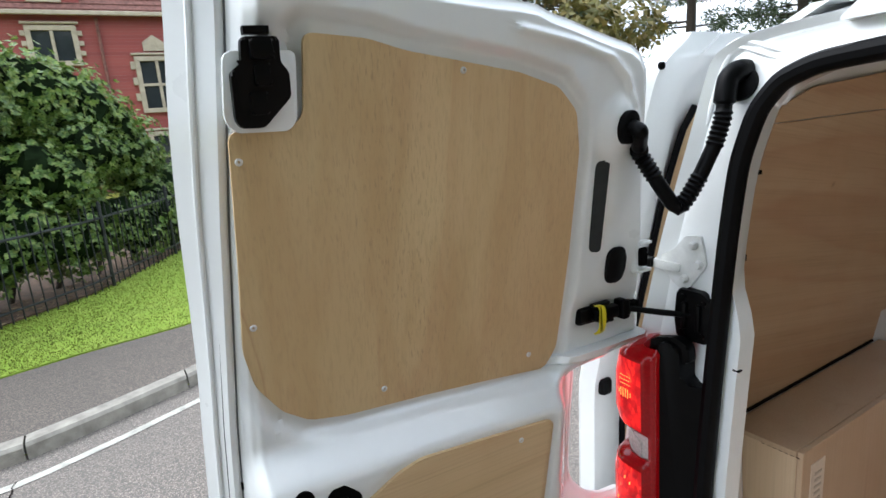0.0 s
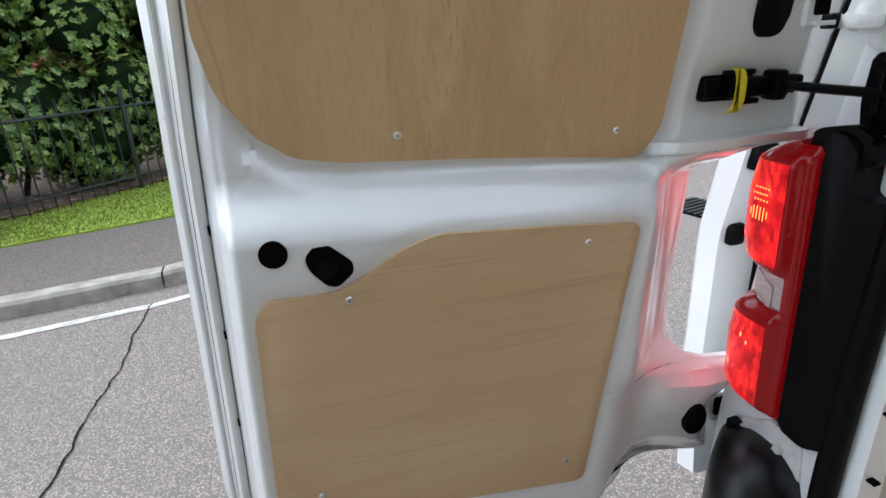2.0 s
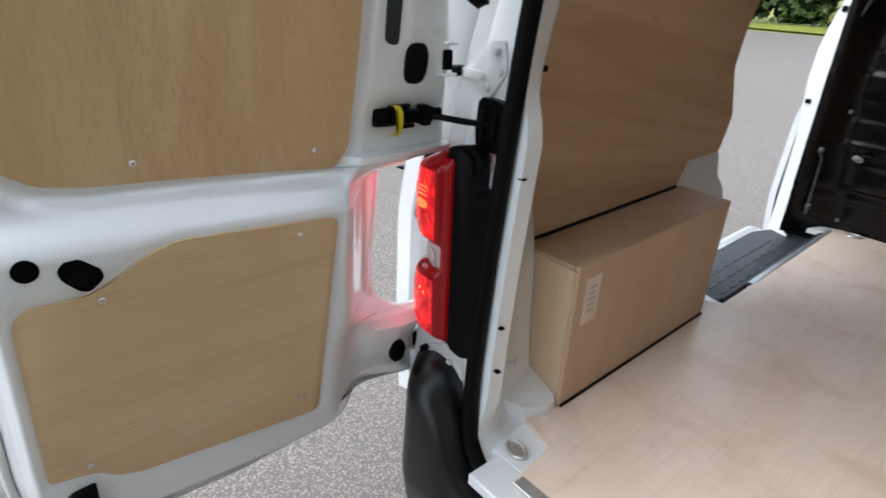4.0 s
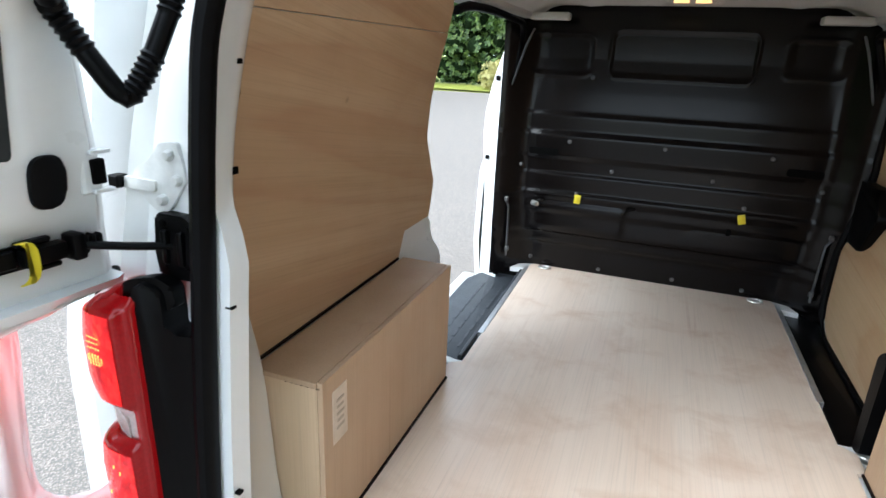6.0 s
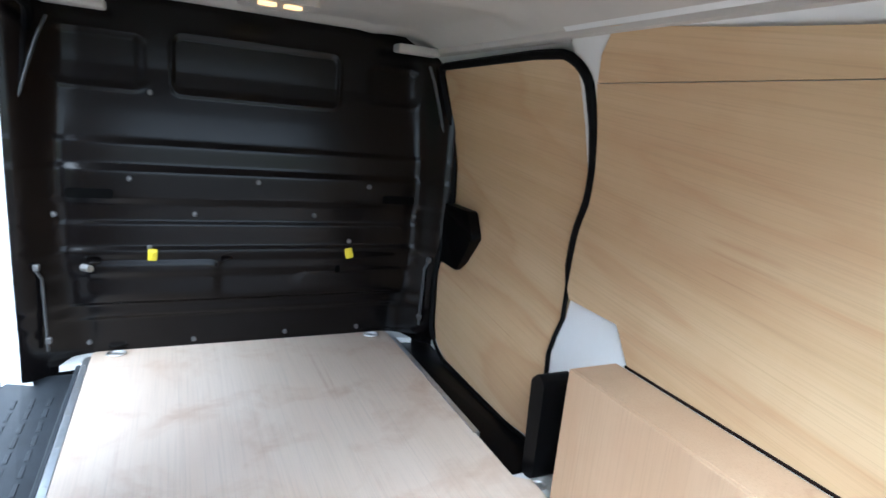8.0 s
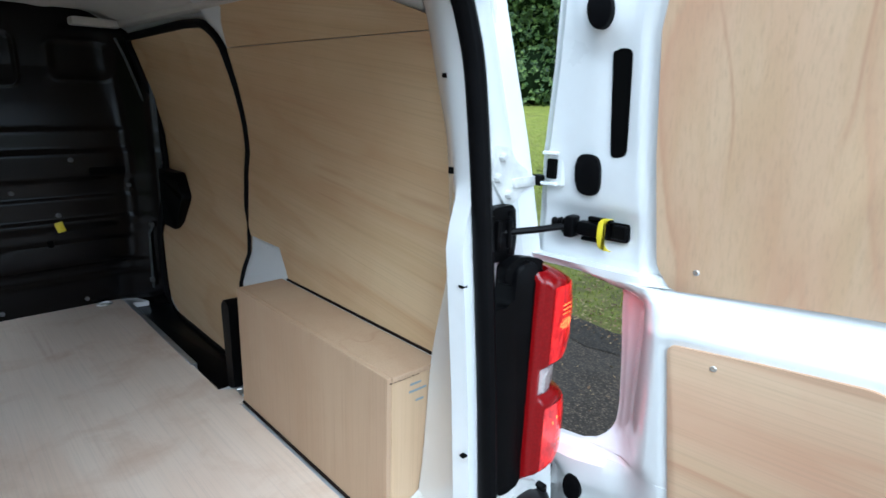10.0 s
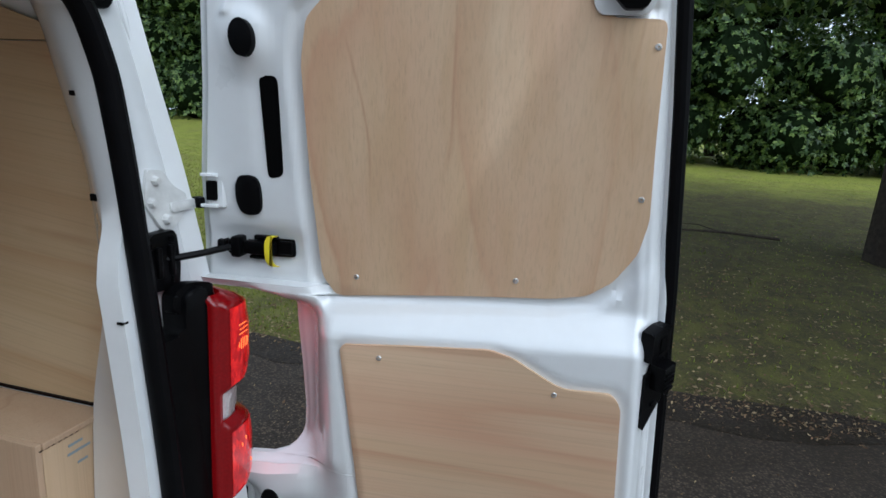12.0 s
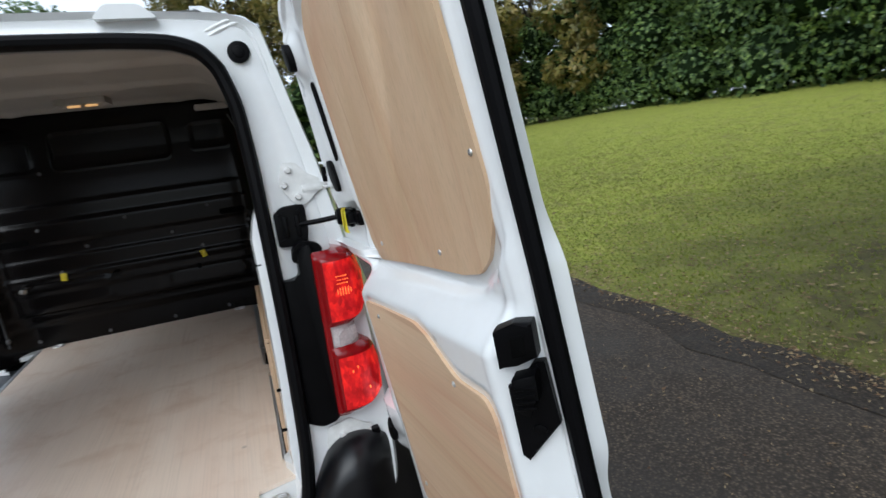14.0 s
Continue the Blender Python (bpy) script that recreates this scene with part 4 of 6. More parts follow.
# ---- rear doors ----
P_UP = [(.783, 1.722), (.702, 1.723), (.688, 1.738), (.680, 1.835), (.597, 1.827), (.541, 1.811), (.452, 1.795), (.352, 1.777), (.273, 1.752), (.232, 1.712), (.219, 1.645), (.223, 1.46), (.236, 1.27), (.262, 1.231), (.40, 1.246), (.52, 1.257), (.66, 1.267), (.72, 1.279), (.76, 1.309), (.793, 1.362), (.803, 1.42), (.793, 1.55)]
P_LO = [(.792, 1.098), (.775, 1.122), (.695, 1.120), (.672, 1.129), (.603, 1.169), (.562, 1.180), (.42, 1.170), (.297, 1.159), (.289, 1.150), (.330, .700), (.343, .692), (.681, .724), (.721, .740), (.745, .765), (.812, .778), (.814, .79)]


def w_up(z):
    return -.046 + .165 * (z - 1.28)


def w_lo(z):
    return .020 + .12 * (z - 1.28)


def inside_dist(u, z, poly):
    """Signed distance to a polygon, positive outside."""
    best, odd = 81.0, False
    ax, az = poly[-1]
    for bx, bz in poly:
        ex, ez = bx - ax, bz - az
        dx, dz = u - ax, z - az
        k = (dx * ex + dz * ez) / (ex * ex + ez * ez)
        k = 0.0 if k < 0 else 1.0 if k > 1 else k
        gx, gz = dx - ex * k, dz - ez * k
        best = min(best, gx * gx + gz * gz)
        if (az > z) != (bz > z) and u < ex * dz / ez + ax:
            odd = not odd
        ax, az = bx, bz
    return -math.sqrt(best) if odd else math.sqrt(best)


def seg_dist(u, z, pts):
    best = 9.0
    for (a, b), (c, d) in zip(pts, pts[1:]):
        ex, ez = c - a, d - b
        t = min(1, max(0, ((u - a) * ex + (z - b) * ez) / (ex * ex + ez * ez)))
        best = min(best, math.hypot(u - a - t * ex, z - b - t * ez))
    return best


UH_Z = (.550, .552, .556, .565, .585, .61, .63, .65, .662, .670, .672, .6721, .868, .8681, .872, .879, .890, .908, .945, 1.05, 1.13, 1.19, 1.205, 1.22, 1.23, 1.2345, 1.235, 1.25, 1.45, 1.60, 1.74, 1.775, 1.80, 1.815, 1.84, 1.856, 1.862, 1.872, 1.878, 1.880, 1.889, 1.899, 1.906, 1.910)
UH_U = (.50, .36, .285, .252, .230, .216, .208, .200, .188, .168, .14, .03, .04, .092, .120, .134, .143, .148, .150, .144, .137, .134, .133, .127, .110, .080, .010, .006, .022, .045, .060, .066, .084, .11, .205, .275, .298, .322, .365, .40, .49, .567, .66, .74)
UF_Z = (.550, .554, .558, .568, .590, .62, .75, 1.3, 1.6, 1.80, 1.85, 1.89, 1.905, 1.910)
UF_U = (.52, .60, .72, .82, .862, .874, .876, .836, .806, .782, .776, .772, .768, .762)


def w_edge(z):
    return -.055 + .109 * (z - 1.2)


def drop(u, z):
    """The hinge arm below the lamp opening droops towards the hinge."""
    return z - float(np.interp(z, (.672, .868, .95), (.050, .026, 0))) * (1 - float(smooth(.03, .26, u)))


def door_w(u, z):
    s = float(smooth(1.17, 1.245, z - .05 * (u - .4)))
    w = lerp(w_lo(z), w_up(z), s)
    hinge = 1 - float(smooth(.19, .27, u))
    flat = -.022 + .165 * (z - 1.43) if z > 1.25 else -.020 + .02 * (z - 1.0)
    w = lerp(w, flat - .004, hinge * (1.0 if z > 1.25 else .75))
    # the sheet folds outwards to the lamp opening, and the hinge arm below it lies deeper
    lamp = float(smooth(.845, .90, z)) * (1 - float(smooth(1.175, 1.236, z)))
    w -= .103 * lamp * (1 - float(smooth(.150, .272, u)))
    w -= .033 * (1 - float(smooth(.845, .90, z))) * (1 - float(smooth(.20, .30, u)))
    d = inside_dist(u, z, P_UP)
    w += .016 * float(smooth(.014, .032, d)) * (1 - .35 * hinge) * s
    d2 = inside_dist(u, z, P_LO)
    w += .004 * float(smooth(.0, .02, d2)) * (1 - s) * (1 - hinge)
    w += .008 * math.exp(-(seg_dist(u, z, [(.36, 1.836), (.323, 1.829), (.227, 1.810), (.166, 1.794), (.125, 1.760), (.107, 1.718)]) / .0075) ** 2)
    w += .017 * math.exp(-(((u - .130) / .040) ** 2 + ((z - 1.677) / .050) ** 2) ** 2)
    w -= .004 * math.exp(-((u - .158) / .028) ** 4 - ((z - 1.537) / .100) ** 6)
    w -= .014 * math.exp(-((u - .12) / .085) ** 4 - ((z - 1.315) / .035) ** 4)
    w += .012 * math.exp(-((u - .15) / .07) ** 4 - ((z - .82) / .04) ** 4)
    w -= .016 * math.exp(-((u - .735) / .058) ** 6 - ((z - 1.785) / .065) ** 6)
    uf = float(np.interp(z, UF_Z, UF_U))
    w = lerp(w, w_edge(z), float(smooth(uf - .052, uf - .004, u)))
    return w + .005 * math.exp(-((u - (uf - .040)) / .008) ** 2)


OUTLINE = list(zip(UH_U, UH_Z)) + list(zip(UF_U, UF_Z))[::-1]
FLAT_W = door_w


def door_w(u, z):
    """Inner surface with rolled edges and creases along the closing edge."""
    uf = float(np.interp(z, UF_Z, UF_U))
    w = FLAT_W(u, z)
    d = max(0.0, -inside_dist(u, z, OUTLINE))
    # below, the sheet folds outwards to the hem of the outer skin
    fold = (1 - smooth(.004, .080, d)) * (1 - smooth(.77, .84, z)) * (1 - smooth(.66, .78, u))
    w = lerp(w, -.112, fold)
    w -= .011 * (1 - float(smooth(0, .020, d))) * (1 - float(smooth(uf - .10, uf - .06, u)))
    rim = float(smooth(1.25, 1.34, z)) * (1 - float(smooth(uf - .14, uf - .08, u)))
    w -= .004 * rim * (1 - float(smooth(.012, .020, d)))
    w += .004 * math.exp(-((u - (uf - .028)) / .005) ** 2) - .006 * math.exp(-((u - (uf - .012)) / .004) ** 2)
    return w


def sourced(z, u):
    """Height on the undrooped sheet of a point of the hinge arm."""
    return z + (z - drop(u, z)) if z < 1.0 else z


door_rows = np.unique(np.round(np.r_[np.linspace(.550, 1.910, 98), np.linspace(1.70, 1.910, 62), np.linspace(.86, .92, 16), np.linspace(1.15, 1.26, 22), np.linspace(.550, .70, 40), np.array(UH_Z)], 4))
ss = np.unique(np.round(np.r_[np.linspace(0, 1, 72), np.linspace(0, .45, 52), np.linspace(.9, 1, 30), np.linspace(0, .05, 9)], 5))
DOOR = []
for z in door_rows:
    a, b = float(np.interp(z, UH_Z, UH_U)), float(np.interp(z, UF_Z, UF_U))
    DOOR.append([(lerp(a, b, float(s)), door_w(lerp(a, b, float(s)), float(z)), float(z), float(s)) for s in ss])


def make_door(sg, m, label):
    """sg: 1 for the left door, -1 for its mirror."""
    def at(u, w, z):
        return (u, sg * w, z)

    bm = bmesh.new()
    def free(u, z):
        """How far a point belongs to the closing edge, which is wider on the right door."""
        uf = float(np.interp(z, UF_Z, UF_U))
        return 0.0 if sg > 0 else float(smooth(uf - .075, uf - .01, u))

    def skin_w(u, w, z, s):
        a = float(np.interp(z, UH_Z, UH_U))
        f = float(smooth(.27, .42, u) if z < 1.24 else smooth(.05, .20, u)) * float(smooth(0, .10, u - a))
        return lerp(w - .012, w_edge(z) - .046, f)

    def skin_u(z):
        if sg > 0:
            return .034 + .020 * float(smooth(1.3, 1.8, z))
        return .002 + .019 * float(smooth(.98, 1.06, z) * (1 - smooth(1.30, 1.39, z)))

    def hinge_side(u, z):
        if z < .86 or (sg > 0 and z > 1.236):
            return 0.0
        if sg > 0:
            return -.014 * (1 - float(smooth(.15, .25, u)))
        return -.016 * (1 - float(smooth(.04, .20, u))) if z > 1.236 else .014 * (1 - float(smooth(.15, .25, u)))

    inner = grid_mesh(bm, [[at(u + hinge_side(u, z) + .015 * free(u, z), w + .008 * free(u, z) ** 3 * (1 - float(smooth(1.25, 1.4, z))), drop(u, z)) for u, w, z, s in r] for r in DOOR])
    outer = grid_mesh(bm, [[at(u + hinge_side(u, z) + skin_u(z) * s ** 6, skin_w(u, w, z, s), drop(u, z)) for u, w, z, s in r] for r in DOOR])
    n, k = len(inner), len(inner[0])
    ring_i = [inner[0][j] for j in range(k)] + [inner[i][-1] for i in range(1, n)] + [inner[-1][j] for j in range(k - 2, -1, -1)] + [inner[i][0] for i in range(n - 2, 0, -1)]
    ring_o = [outer[0][j] for j in range(k)] + [outer[i][-1] for i in range(1, n)] + [outer[-1][j] for j in range(k - 2, -1, -1)] + [outer[i][0] for i in range(n - 2, 0, -1)]
    c = len(ring_i)
    for j in range(c):
        bm.faces.new((ring_i[j], ring_i[(j + 1) % c], ring_o[(j + 1) % c], ring_o[j]))
    door = part("rear_door", bm, M_WHITE, van, label, 38)
    door.matrix_basis = m

    def panel(name, poly, lean, mat, lab):
        b = bmesh.new()
        pl = rounded(poly, .012, 4)
        prism(b, pl, lambda a, z, d: at(a, lean(z) + d, z), -.002, .0065, .001)
        return part(name, b, mat, door, lab, 30)

    up = panel("ply_panel", P_UP, w_up, M_PLY_LU if sg > 0 else M_PLY_RU, "upper plywood door lining with vertical grain")
    lo = panel("ply_panel", P_LO, w_lo, M_PLY_LL if sg > 0 else M_PLY_RL, "lower plywood door lining with horizontal grain")
    screws = [(.775, 1.685, w_up), (.785, 1.456, w_up), (.595, 1.295, w_up), (.302, 1.273, w_up), (.451, 1.783, w_up), (.363, 1.140, w_lo), (.678, 1.108, w_lo), (.366, .745, w_lo), (.752, .785, w_lo)]
    for u, z, lean in screws:
        b = bmesh.new()
        w = lean(z) + .006
        rr = [(.0052, 0), (.0052, .0010), (.0040, .0024), (.0018, .0026), (.0015, .0008)]
        grid_mesh(b, [[at(u + r * math.cos(2 * math.pi * i / 12), w + h, z + r * math.sin(2 * math.pi * i / 12)) for i in range(12)] for r, h in rr], True)
        part("screw", b, M_STEEL, door, "pan-head steel screw")

    def plug(outline, name, mat, h0, h1, lab="", bev=.003, w=None):
        b = bmesh.new()
        cu = sum(a for a, _ in outline) / len(outline)
        cz = sum(z for _, z in outline) / len(outline)
        prism(b, outline, lambda a, z, d: at(a, (door_w(cu, sourced(cz, cu)) if w is None else w) + .165 * (z - cz) * (1 if z > 1.25 else 0) + d, z), h0, h1, bev)
        return part(name, b, mat, door, lab)

    plug(oval(.130, 1.677, .021, .029), "rubber_plug", M_SEAL, -.004, .012, "oval black rubber grommet")
    plug(rounded([(.142, 1.622), (.175, 1.622), (.172, 1.452), (.143, 1.446)], .012), "slot", M_SLOT if sg > 0 else M_HOLE, -.004, .0025, "", 0)
    plug(oval(.105, 1.414, .024, .037, 28, 3.0), "rubber_plug", M_SEAL, -.004, .008, "oval black rubber plug")
    plug(oval(.118, .757, .020, .030, 28, 2.6), "rubber_plug", M_SEAL, -.004, .008, "oval black rubber plug")
    # top latch in the corner of the panel
    du, dz = (-.014, .002) if sg > 0 else (-.036, .009)

    def latch_at(lift):
        return lambda a, z, d: at(a + du, lift + .14 * (z - 1.77) + d, z + dz)

    lw = door_w(.74, 1.77) + .008
    b = bmesh.new()
    prism(b, rounded([(.706, 1.812), (.792, 1.812), (.800, 1.735), (.790, 1.718), (.722, 1.716), (.712, 1.73)], .010), latch_at(lw - .010), 0, .012, .002)
    part("latch_plate", b, M_WHITE, door)
    b = bmesh.new()
    prism(b, rounded([(.728, 1.826), (.772, 1.826), (.775, 1.797), (.788, 1.788), (.789, 1.732), (.782, 1.723), (.756, 1.722), (.720, 1.757), (.720, 1.786), (.729, 1.797)], .005), latch_at(lw), 0, .016, .004)
    latch = part("door_latch", b, M_BLACK, door, "black plastic door latch")
    for z0, z1, k0, k1, h in ((1.822, 1.800, .737, .764, .026), (1.796, 1.770, .742, .762, .022), (1.764, 1.738, .748, .770, .020)):
        b = bmesh.new()
        prism(b, rounded([(k0, z0), (k1, z0), (k1, z1), (k0, z1)], .003), latch_at(lw), .012, h, .003)
        part("latch_rib", b, M_BLACK, latch)
    b = bmesh.new()
    prism(b, [(.738, 1.838), (.768, 1.838), (.768, 1.829), (.738, 1.829)], latch_at(lw), .0, .014, .001)
    part("latch_tongue", b, M_BLACK, latch)
    # hinge knuckles and pockets on the door
    for zc in (1.418, .735):
        b = bmesh.new()
        w = door_w(.06, sourced(zc, .06))
        box(b, at(.042, w - .012, zc), (.030, .030, .066), None, .004, 1)
        box(b, at(.030, w + .002, zc + .028), (.032, .018, .006), None, .001, 1)
        box(b, at(.030, w + .002, zc - .028), (.032, .018, .006), None, .001, 1)
        part("hinge_knuckle", b, M_WHITE, door)
        b = bmesh.new()
        box(b, at(.034, w + .003, zc), (.020, .014, .036), None, .002, 1)
        part("hinge_pocket", b, M_HOLE, door)
    # check strap end on the door
    b = bmesh.new()
    w = door_w(.13, 1.312)
    prism(b, rounded([(.10, 1.297), (.182, 1.299), (.182, 1.333), (.10, 1.331)], .006), lambda a, z, d: at(a, w + d, z), .002, .010, .002)
    box(b, at(.118, w + .018, 1.315), (.060, .022, .026), None, .005, 2)
    box(b, at(.075, w + .020, 1.315), (.02, .030, .040), None, .005, 2)
    boot = part("check_strap_boot", b, M_BLACK, door, "black door check boot")
    for k in range(3):
        b = bmesh.new()
        box(b, at(.062 - .012 * k, w + .020, 1.315), (.006, .024 - .003 * k, .028 - .003 * k), None, .003, 1)
        part("boot_rib", b, M_BLACK, boot)
    for cu, cw, cz, su, sw, sz in ((.128, .014, 1.3345, .046, .012, .007), (.112, .014, 1.2955, .034, .012, .007), (.165, .010, 1.316, .028, .010, .026)):
        b = bmesh.new()
        box(b, at(cu, w + cw, cz), (su, sw, sz), None, .002, 1)
        part("boot_lug", b, M_BLACK, boot)
    b = bmesh.new()
    ypath = resample([(.156, 1.343), (.148, 1.343), (.142, 1.336), (.141, 1.313), (.143, 1.294), (.149, 1.286), (.158, 1.286)], 14, 1)
    prism(b, [(a - .0055, z) for a, z in ypath] + [(a + .0055, z) for a, z in ypath[::-1]], lambda a, z, d: at(a, w + .033 + d, z), 0, .007, .001)
    part("clip", b, M_YELLOW, door, "yellow release clip")
    # small marks along the edge
    for z in (1.05, 1.20, .90):
        b = bmesh.new()
        uf = float(np.interp(z, UF_Z, UF_U)) - .012
        box(b, at(uf, door_w(uf, z), z), (.004, .006, .012))
        part("punched_hole", b, M_HOLE, door)
    if sg > 0:
        # thin dark tubes draw the shade in the seam and crease of the edge
        for off, dw, nm in ((.006, -.010, "hem_seam"), (-.012, .000, "hem_seam")):
            b = bmesh.new()
            zz = np.linspace(.70, 1.885, 60)
            tube(b, [at(float(np.interp(z, UF_Z, UF_U)) + off, (door_w(float(np.interp(z, UF_Z, UF_U)) + off, float(z)) if off < 0 else w_edge(z) + dw) + .0003, float(z)) for z in zz], .0016, 5)
            part(nm, b, M_SEAM, door, "dark line for the shaded seam of the folded edge")
        for off, dw in ((.017, -.021),):
            b = bmesh.new()
            zz = np.linspace(.69, 1.895, 60)
            tube(b, [at(float(np.interp(z, UF_Z, UF_U)) + off * (1 + .6 * float(smooth(1.3, 1.8, z))), w_edge(z) + dw, float(z)) for z in zz], .0045, 8)
            part("hem_ridge", b, M_WHITE, door)
        plug(oval(.757, 1.182, .0165, .0165), "latch_hole", M_HOLE, -.003, .002, "", 0)
        plug(rounded([(.724, 1.172), (.711, 1.186), (.695, 1.186), (.669, 1.160), (.668, 1.147), (.689, 1.130), (.702, 1.134), (.720, 1.156)], .014), "latch_hole", M_HOLE, -.003, .003, "", 0)
        plug(oval(.700, 1.155, .012, .012), "lock_core", M_BLACK, .002, .006)
        b = bmesh.new()
        prism(b, rounded([(.752, .742), (.790, .738), (.818, .70), (.80, .668), (.756, .672)], .008), lambda a, z, d: at(a, w_lo(.70) + d, z), -.01, .022, .005)
        part("bottom_latch", b, M_BLACK, door, "black bottom door latch")
    else:
        # rubber seal strip along the closing edge
        b = bmesh.new()
        zz = np.linspace(.69, 1.895, 50)
        over = [at(.78 - .012 * k, w_edge(1.9) - .006, 1.913 + .003 * min(k, 2)) for k in range(6)]
        tube(b, [at(float(np.interp(z, UF_Z, UF_U)) + .021, w_edge(z) - .004, float(z)) for z in zz] + over, .0130, 10, True, (1, 0, 0), 1.0)
        part("edge_seal", b, M_SEAL, door, "black rubber closing-edge seal")
        # catch, handle plate and lever on the slanting edge: k runs across the slope, d stands off it
        def slope(k, z, d):
            return at(.826 + .040 * k + .69 * d, -.006 - .042 * k + .72 * d + .04 * (z - 1.15), z)

        b = bmesh.new()
        prism(b, rounded([(-.14, 1.236), (.30, 1.246), (.72, 1.247), (.76, 1.200), (.30, 1.190), (-.10, 1.184)], .010), slope, -.012, .013, .006)
        catch = part("catch_housing", b, M_BLACK, door, "black moulded catch housing")
        b = bmesh.new()
        prism(b, rounded([(.22, 1.228), (.52, 1.232), (.52, 1.204), (.22, 1.200)], .006), slope, .0125, .0145, .001)
        part("catch_recess", b, M_HOLE, catch)
        b = bmesh.new()
        prism(b, rounded([(-.02, 1.158), (.22, 1.160), (.60, 1.190), (.86, 1.192), (1.04, 1.106), (.24, 1.050), (.10, 1.056)], .006), slope, -.012, .003, .0025)
        plate = part("latch_plate", b, M_BLACK, door, "black door handle plate")
        b = bmesh.new()
        prism(b, rounded([(.20, 1.178), (.72, 1.186), (.74, 1.152), (.50, 1.126), (.26, 1.132)], .006), slope, .002, .030, .005)
        lever = part("release_lever", b, M_BLACK, plate, "ribbed black release lever")
        for q in range(4):
            b = bmesh.new()
            z = 1.168 - .009 * q
            prism(b, [(.26, z), (.68, z + .003), (.68, z - .001), (.26, z - .004)], slope, .029, .0325, .0005)
            part("grip_rib", b, M_BLACK, lever)
        b = bmesh.new()
        prism(b, oval(.58, 1.098, .16, .0065), slope, .003, .006, .001)
        part("lock_screw", b, M_BLACK, plate)
    return door


door_left = make_door(1, pose(-0.775, -0.03, 0, 0, 0, -93.5), "open left rear door, shaded white inner skin")
door_right = make_door(-1, pose(0.787, -0.016, 0, 0, 0, -84.0), "open right rear door with black closing-edge seal")

# ---- hinges, straps and lamps on the rear pillars ----
for sg in (-1, 1):
    for zc, small in ((1.405, 0), (.735, 1)):
        bm = bmesh.new()
        if not small:
            outl = [(.812, 1.399), (.790, 1.412), (.765, 1.426), (.743, 1.454), (.711, 1.458), (.700, 1.430), (.693, 1.402), (.709, 1.378), (.727, 1.352), (.748, 1.350), (.766, 1.360), (.780, 1.374), (.812, 1.382)]
        else:
            outl = [(.70, .775), (.76, .785), (.80, .760), (.815, .755), (.815, .722), (.78, .70), (.72, .69), (.69, .72)]
        prism(bm, rounded([(sg * a, b) for a, b in outl], .006), lambda a, b, d: (a, y_rear(b) + .006 - d, b), -.006, .006, .002)
        zn = 1.391 if not small else .738
        prism(bm, rounded([(sg * .748, zn + .006), (sg * .822, zn + .008), (sg * .822, zn - .010), (sg * .748, zn - .010)], .004), lambda a, b, d: (a, y_rear(b) + .002 - d, b), -.004, .007, .003)
        hinge = part("hinge", bm, M_HINGE, van, "white painted steel hinge")
        bolts = ((.722, 1.438), (.707, 1.402), (.736, 1.370)) if not small else ((.735, .748), (.72, .718), (.765, .725))
        for x, z in bolts:
            bm = bmesh.new()
            tube(bm, [(sg * x, y_rear(z) + .004, z), (sg * x, y_rear(z) - .004, z), (sg * x, y_rear(z) - .010, z)], [.009, .009, .006], 8)
            part("bolt", bm, M_HINGE, hinge)
        bm = bmesh.new()
        box(bm, (sg * .820, y_rear(zn) - .006, zn), (.020, .022, .020), None, .002, 1)
        part("hinge_pin", bm, M_BLACK, hinge)
    bm = bmesh.new()
    prism(bm, rounded([(sg * .744, 1.352), (sg * .690, 1.352), (sg * .667, 1.337), (sg * .668, 1.254), (sg * .736, 1.252), (sg * .745, 1.29)], .008), lambda a, b, d: (a, y_rear(b) + .008 - d, b), 0, .020, .005)
    base = part("check_strap_base", bm, M_BLACK, van, "black door check cover")
    for x, z in ((.728, 1.338), (.684, 1.332), (.682, 1.268), (.724, 1.268)):
        bm = bmesh.new()
        tube(bm, [(sg * x, y_rear(z) - .010, z), (sg * x, y_rear(z) - .015, z)], .006, 8)
        part("bolt", bm, M_BLACK, base)
    for x in (.692, .722):
        bm = bmesh.new()
        box(bm, (sg * x, y_rear(1.3) - .013, 1.302), (.012, .012, .055), None, .004, 2)
        part("cover_rib", bm, M_BLACK, base)
    door = door_left if sg < 0 else door_right
    end = door.matrix_basis @ Vector((.07, (1 if sg < 0 else -1) * (door_w(.13, 1.312) + .020), 1.315))
    bm = bmesh.new()
    tube(bm, resample([tuple(end), (lerp(end.x, sg * .71, .5), lerp(end.y, -.02, .5), 1.308), (sg * .706, -.010, 1.302)], 12), .0065, 8)
    part("check_strap", bm, M_BLACK, base)
    # tail lamp: black housing, red lens in two lobes with a clear block between
    def y_lamp(z):
        return -.087 - .010 * (z - .82)

    def on_housing(a, b, d):
        f = min(1.0, max(0.0, (abs(a) - .65) / .09))
        return (a, lerp(y_rear(b) - .016, y_lamp(b) + .004, f) + .05 - d, b)

    bm = bmesh.new()
    prism(bm, rounded([(sg * .640, 1.172), (sg * .700, 1.176), (sg * .704, 1.248), (sg * .728, 1.262), (sg * .736, 1.250), (sg * .736, .85), (sg * .736, .800), (sg * .690, .790), (sg * .640, .815)], .012), on_housing, 0, .05, .006)
    lamp = part("tail_lamp", bm, M_BLACK, van, "tall tail lamp with lit red lenses")
    bm = bmesh.new()
